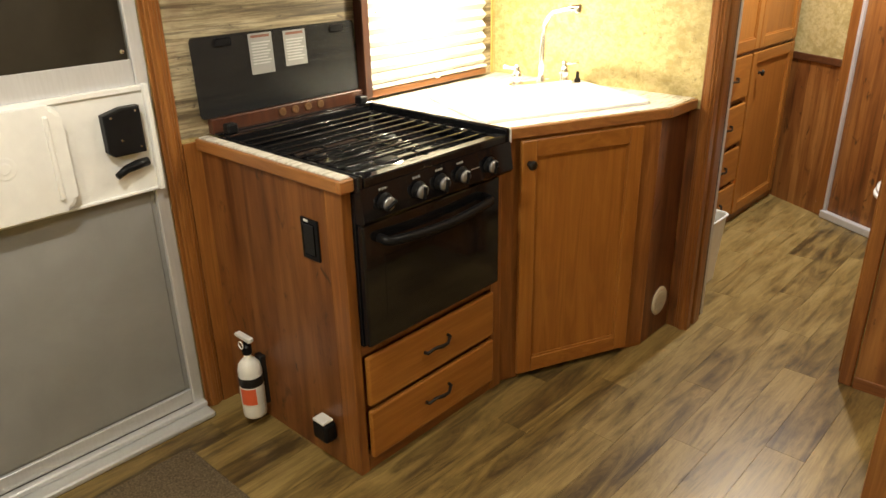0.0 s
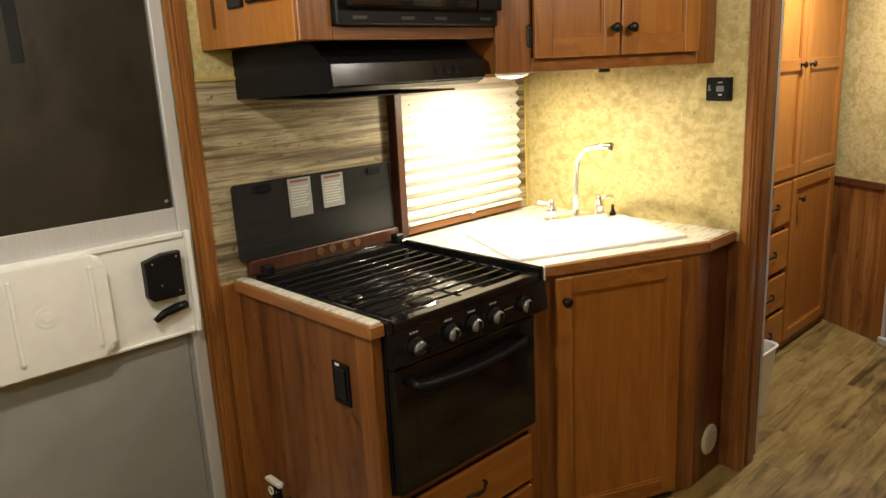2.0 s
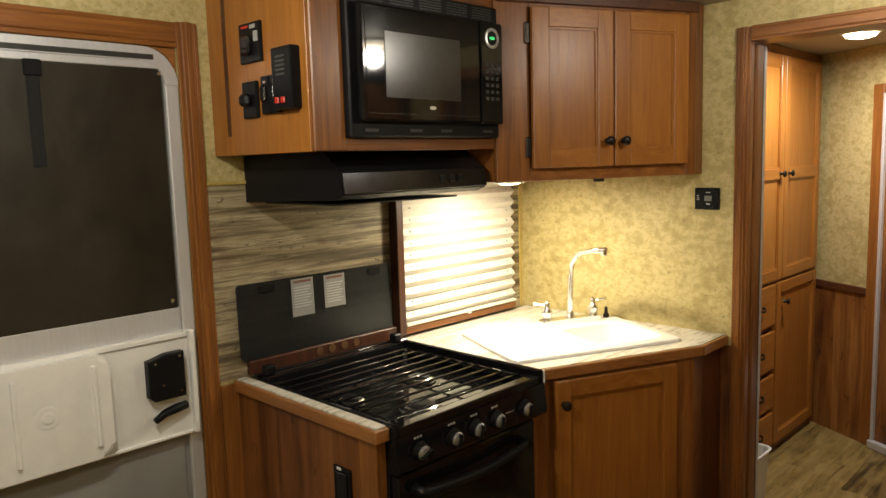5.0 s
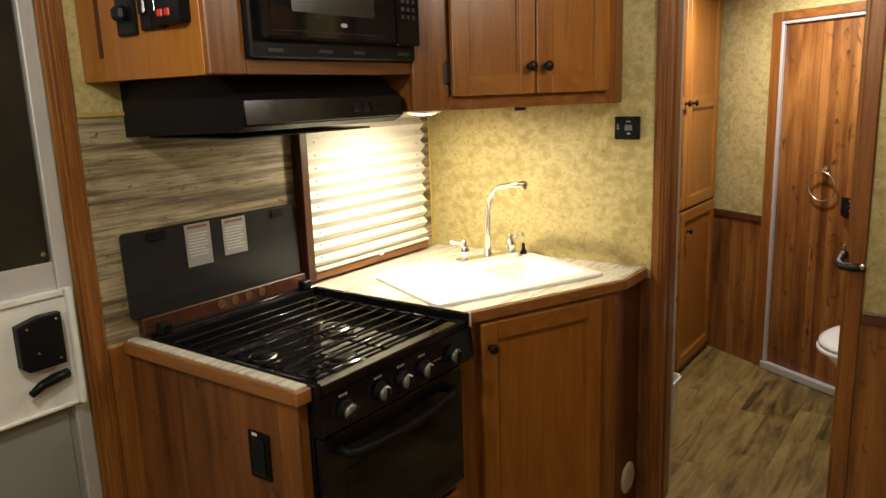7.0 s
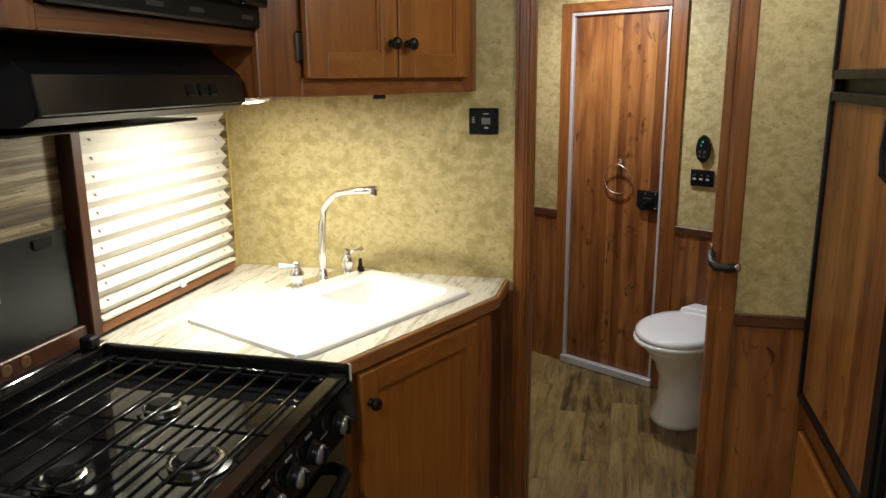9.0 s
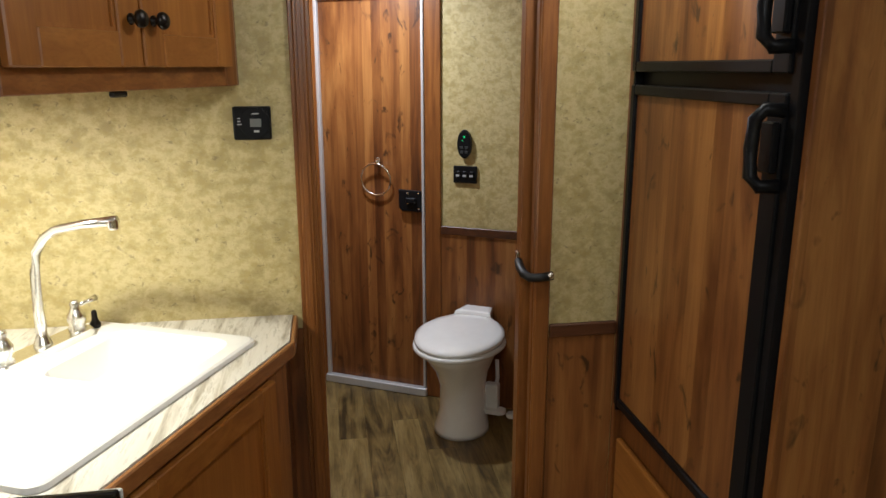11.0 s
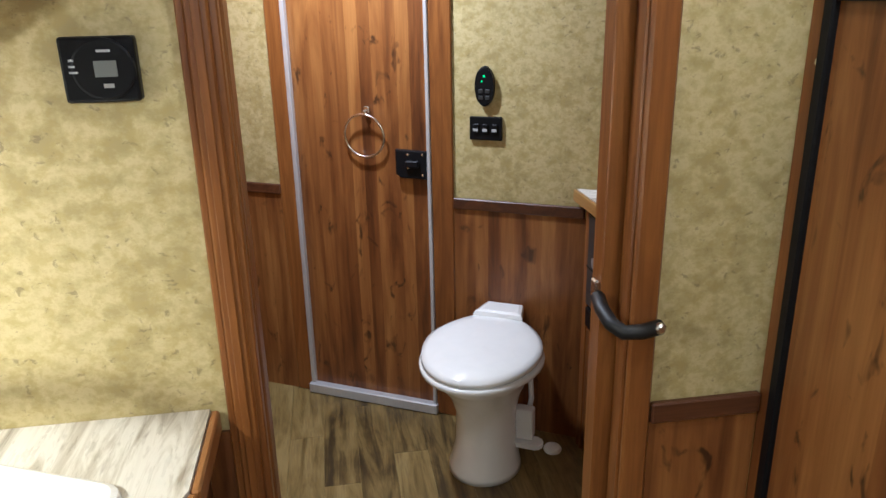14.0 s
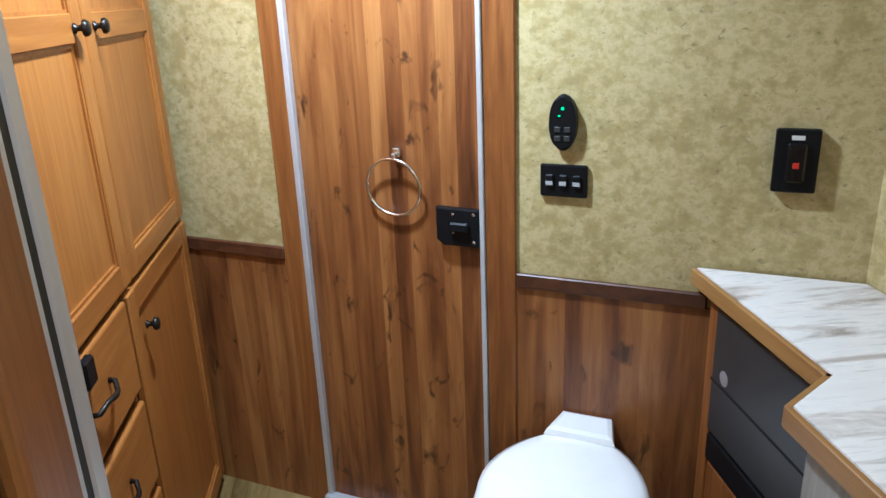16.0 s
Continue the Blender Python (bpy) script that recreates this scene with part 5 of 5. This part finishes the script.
toilet = thing("toilet", (-0.315, 3.715, 0), "white camper toilet with closed lid and foot pedal", "toilet")


def oval(z, w, front, back, dy=0.0, n=40, taper=1.0, rise=0.0):
    out = []
    for i in range(n):
        a = 2 * math.pi * i / n
        s, c = math.sin(a), math.cos(a)
        out.append(Vector((w * c * (1 - 0.14 * max(0, -s) ** 1.5 * taper), dy + (front if s > 0 else back) * s, z - rise * s)))
    return out


def loft(levels, m):
    b = bmesh.new()
    rings = [[b.verts.new(p) for p in lv] for lv in levels]
    for a, c in zip(rings, rings[1:]):
        for i in range(len(a)):
            b.faces.new((a[i], a[(i + 1) % len(a)], c[(i + 1) % len(a)], c[i]))
    b.faces.new(rings[0])
    b.faces.new(rings[-1])
    return absorb(bmesh.new(), b, m)


part("pedestal", loft([oval(0.0008, 0.120, 0.135, 0.150, -0.02), oval(0.02, 0.118, 0.132, 0.148, -0.02), oval(0.09, 0.100, 0.105, 0.14, -0.03), oval(0.20, 0.098, 0.10, 0.14, -0.03), oval(0.28, 0.115, 0.13, 0.15, -0.02), oval(0.35, 0.145, 0.185, 0.17, -0.005), oval(0.385, 0.160, 0.215, 0.19, 0), oval(0.398, 0.160, 0.215, 0.19, 0)], TM), PORCELAIN, toilet, "flared white pedestal", True)
part("seat", loft([oval(0.399, 0.188, 0.242, 0.21), oval(0.403, 0.194, 0.248, 0.214), oval(0.414, 0.194, 0.248, 0.214), oval(0.419, 0.188, 0.242, 0.21)], TM), PORCELAIN, toilet, "white seat ring", True)
part("lid", loft([oval(0.4205, 0.182, 0.235, 0.205), oval(0.432, 0.188, 0.241, 0.210, rise=0.008), oval(0.448, 0.186, 0.238, 0.207, rise=0.012), oval(0.457, 0.168, 0.220, 0.192, rise=0.012), oval(0.462, 0.13, 0.17, 0.155, rise=0.009), oval(0.463, 0.05, 0.07, 0.06, rise=0.004)], TM), PORCELAIN, toilet, "closed white lid", True)
part("hinge_block", prism([(-0.085, -0.158), (0.085, -0.158), (0.064, -0.258), (-0.064, -0.258)], 0.395, 0.488, 0.016, TM), PORCELAIN, toilet, "white tapered rear hinge block")
ped = part("pedal_arm", box((0.088, -0.10, 0.090), (0.150, -0.055, 0.20), 0.008, TM, None, 2), WHITE, toilet)
part("foot_pedal", prism(rounded(0.085, 0.185, -0.085, -0.03, 0.02), 0.075, 0.092, 0.004, TM), WHITE, toilet, "white foot pedal")
part("pedal_disc", turned([(0.028, 0.062), (0.030, 0.068), (0.026, 0.076), (0, 0.078)], TM @ Matrix.Translation((0.215, -0.07, 0)), 20), WHITE, toilet, "small round white pedal")
part("pedal_rod", tube([at(TM, 0.10, -0.085, 0.069), at(TM, 0.215, -0.07, 0.069)], 0.006, 8), CHROME, toilet)
part("water_line", tube([at(TM, *p) for p in ((0.11, -0.13, 0.10), (0.125, -0.14, 0.20), (0.118, -0.15, 0.28))], 0.009, 8), WHITE, toilet)

# vanity
van = thing("vanity_counter", (0.1, 3.4, 0.87), "pale streaked stone-laminate vanity top with wooden edge", "countertop")
V = [(0.012, 3.828), (0.012, 3.345), (-0.098, 3.272), (-0.098, 2.779), (0.297, 2.779), (0.297, 3.668)]
part("top", prism(V, 0.868, 0.900), LAMINATE_X, van)
for p, q in ((V[0], V[1]), (V[1], V[2]), (V[2], V[3])):
    d2 = Vector(q) - Vector(p)
    L = d2.length
    d2.normalize()
    m = face(p[0], p[1], d2.x, d2.y, d2.y, -d2.x)
    part("edge", box((-0.004, 0.0005, 0.862), (L + 0.006, 0.012, 0.8985), 0.002, m), GOLD_EDGE, van, "golden wooden edge")
vb = thing("vanity_cabinet", (0.15, 3.4, 0), "vanity cabinet with a charcoal appliance front", "cabinet")
part("body", prism([(0.055, 3.785), (0.055, 3.34), (-0.065, 3.26), (-0.065, 2.781), (0.295, 2.781), (0.295, 3.655)], 0.0005, 0.866), OAK, vb)
part("side_trim", box((0.028, 3.745, 0.0005), (0.054, 3.785, 0.866), 0.002), OAK, vb)
ap = part("appliance_front", box((0.022, 3.375, 0.545), (0.0545, 3.744, 0.846), 0.005), CHARCOAL, vb, "charcoal metal front")
part("seam", box((0.0205, 3.378, 0.672), (0.0222, 3.742, 0.677)), BLACK_AND_SHADE, ap)
part("round_badge", turned([(0.017, 0), (0.017, 0.001), (0, 0.0015)], Matrix.Translation((0.0218, 3.688, 0.70)) @ Matrix.Rotation(radians(-90), 4, "Y"), 24), SILVER, ap, "small round pale badge")
# raised black patch giving the handle recess its shade; no hollow is cut
part("handle_recess", box((0.0205, 3.39, 0.745), (0.0222, 3.43, 0.79)), BLACK_AND_SHADE, ap)
part("kick_grille", box((0.024, 3.375, 0.47), (0.0545, 3.744, 0.535), 0.003), SOFT_BLACK, vb)
part("lower_front", box((0.030, 3.375, 0.05), (0.0545, 3.744, 0.46), 0.003), OAK, vb)
dm = face(-0.066, 0, 0, 1, -1, 0)
part("front_panel", box((2.783, 0.0005, 0.03), (3.262, 0.008, 0.861), 0.001, dm), GREY_WOOD, vb, "pale grey wood-look front")
drawer = slab(vb, dm, 2.83, 3.185, 0.55, 0.80, GREY_WOOD, None, 0.022)
# thin black strip drawn for the shaded slot along the drawer's top
part("finger_slot", box((2.84, 0.0222, 0.782), (3.175, 0.0235, 0.792), 0, dm), BLACK_AND_SHADE, drawer)
slab(vb, dm, 2.83, 3.185, 0.06, 0.52, GREY_WOOD, None, 0.022, "door")

# controls on the slanted wall
fob = thing("wall_remote", tuple(at(ON_SLANT, 1.139, 0, 1.209)), "oval black remote control with green light on the wall", "remote")
part("case", prism([(1.139 + 0.031 * math.cos(k * math.pi / 18), 1.209 + 0.0625 * math.sin(k * math.pi / 18)) for k in range(36)], 0.0003, 0.020, 0.006, ON_SLANT @ UPRIGHT), SOFT_BLACK, fob)
part("led", box((1.136, 0.0202, 1.238), (1.142, 0.0212, 1.244), 0, ON_SLANT), GREEN_GLOW, fob, "green indicator")
part("led", box((1.129, 0.0202, 1.223), (1.134, 0.0212, 1.227), 0, ON_SLANT), GREEN_GLOW, fob, "green indicator")
for z in (1.195, 1.175):
    for u in (1.128, 1.150):
        part("button", box((u - 0.007, 0.0202, z - 0.006), (u + 0.007, 0.0225, z + 0.006), 0.001, ON_SLANT), CHARCOAL, fob)
e = plate(ON_SLANT, 1.141, 1.0765, 0.108, 0.075, 0.012, "black three-gang switch plate on the bathroom wall", "switch", "switch_plate")
for k in (-1, 0, 1):
    part("rocker", box((1.141 + 0.031 * k - 0.010, 0.0125, 1.062), (1.141 + 0.031 * k + 0.010, 0.019, 1.092), 0.003, ON_SLANT), SOFT_BLACK, e)
    part("marking", box((1.141 + 0.031 * k - 0.008, 0.0192, 1.068), (1.141 + 0.031 * k + 0.008, 0.0197, 1.077), 0, ON_SLANT), GREY_LABEL, e, "grey rocker mark")
e = plate(ON_SLANT, 1.61, 1.147, 0.082, 0.128, 0.020, "black water-heater switch plate with a red light", "switch", "heater_switch")
part("rocker", box((1.592, 0.0205, 1.105), (1.628, 0.030, 1.185), 0.004, ON_SLANT), BLACK, e)
part("marking", box((1.598, 0.0206, 1.190), (1.622, 0.0212, 1.199), 0, ON_SLANT), PALE_LABEL, e)
part("red_light", box((1.604, 0.0301, 1.135), (1.616, 0.0315, 1.147), 0.001, ON_SLANT), RED, e, "red indicator")

# ceiling vent bar in the bathroom
cv = thing("ceiling_vent", (-1.02, 3.55, CEIL), "slim white ceiling vent bar in the bathroom", "vent")
part("housing", box((-1.10, 3.50, CEIL - 0.012), (-0.98, 3.60, CEIL - 0.0003), 0.003), WHITE, cv)

# ---- floor planks ----
PW, PL = 0.118, 0.92
plank_mesh = {}


def plank(x0, x1, y0, y1):
    key = (round(x1 - x0, 3), round(y1 - y0, 3))
    if key not in plank_mesh:
        w, l = key
        plank_mesh[key] = finish("plank", box((0.0003, 0.0003, -0.0055), (w - 0.0003, l - 0.0003, 0.0), 0.0004), VINYL, Vector())
    o = new("plank", plank_mesh[key])
    o.parent = floor
    o.location = (x0, y0, 0)


x = -1.90
row = 0
while x < X1:
    y = Y0 - (0.0, 0.33, 0.61, 0.18, 0.47)[row % 5]
    while y < Y1:
        a, b1 = max(y, Y0), min(y + PL, Y1)
        if b1 - a > 0.03:
            plank(x, min(x + PW, X1), a, b1)
        y += PL
    x += PW
    row += 1
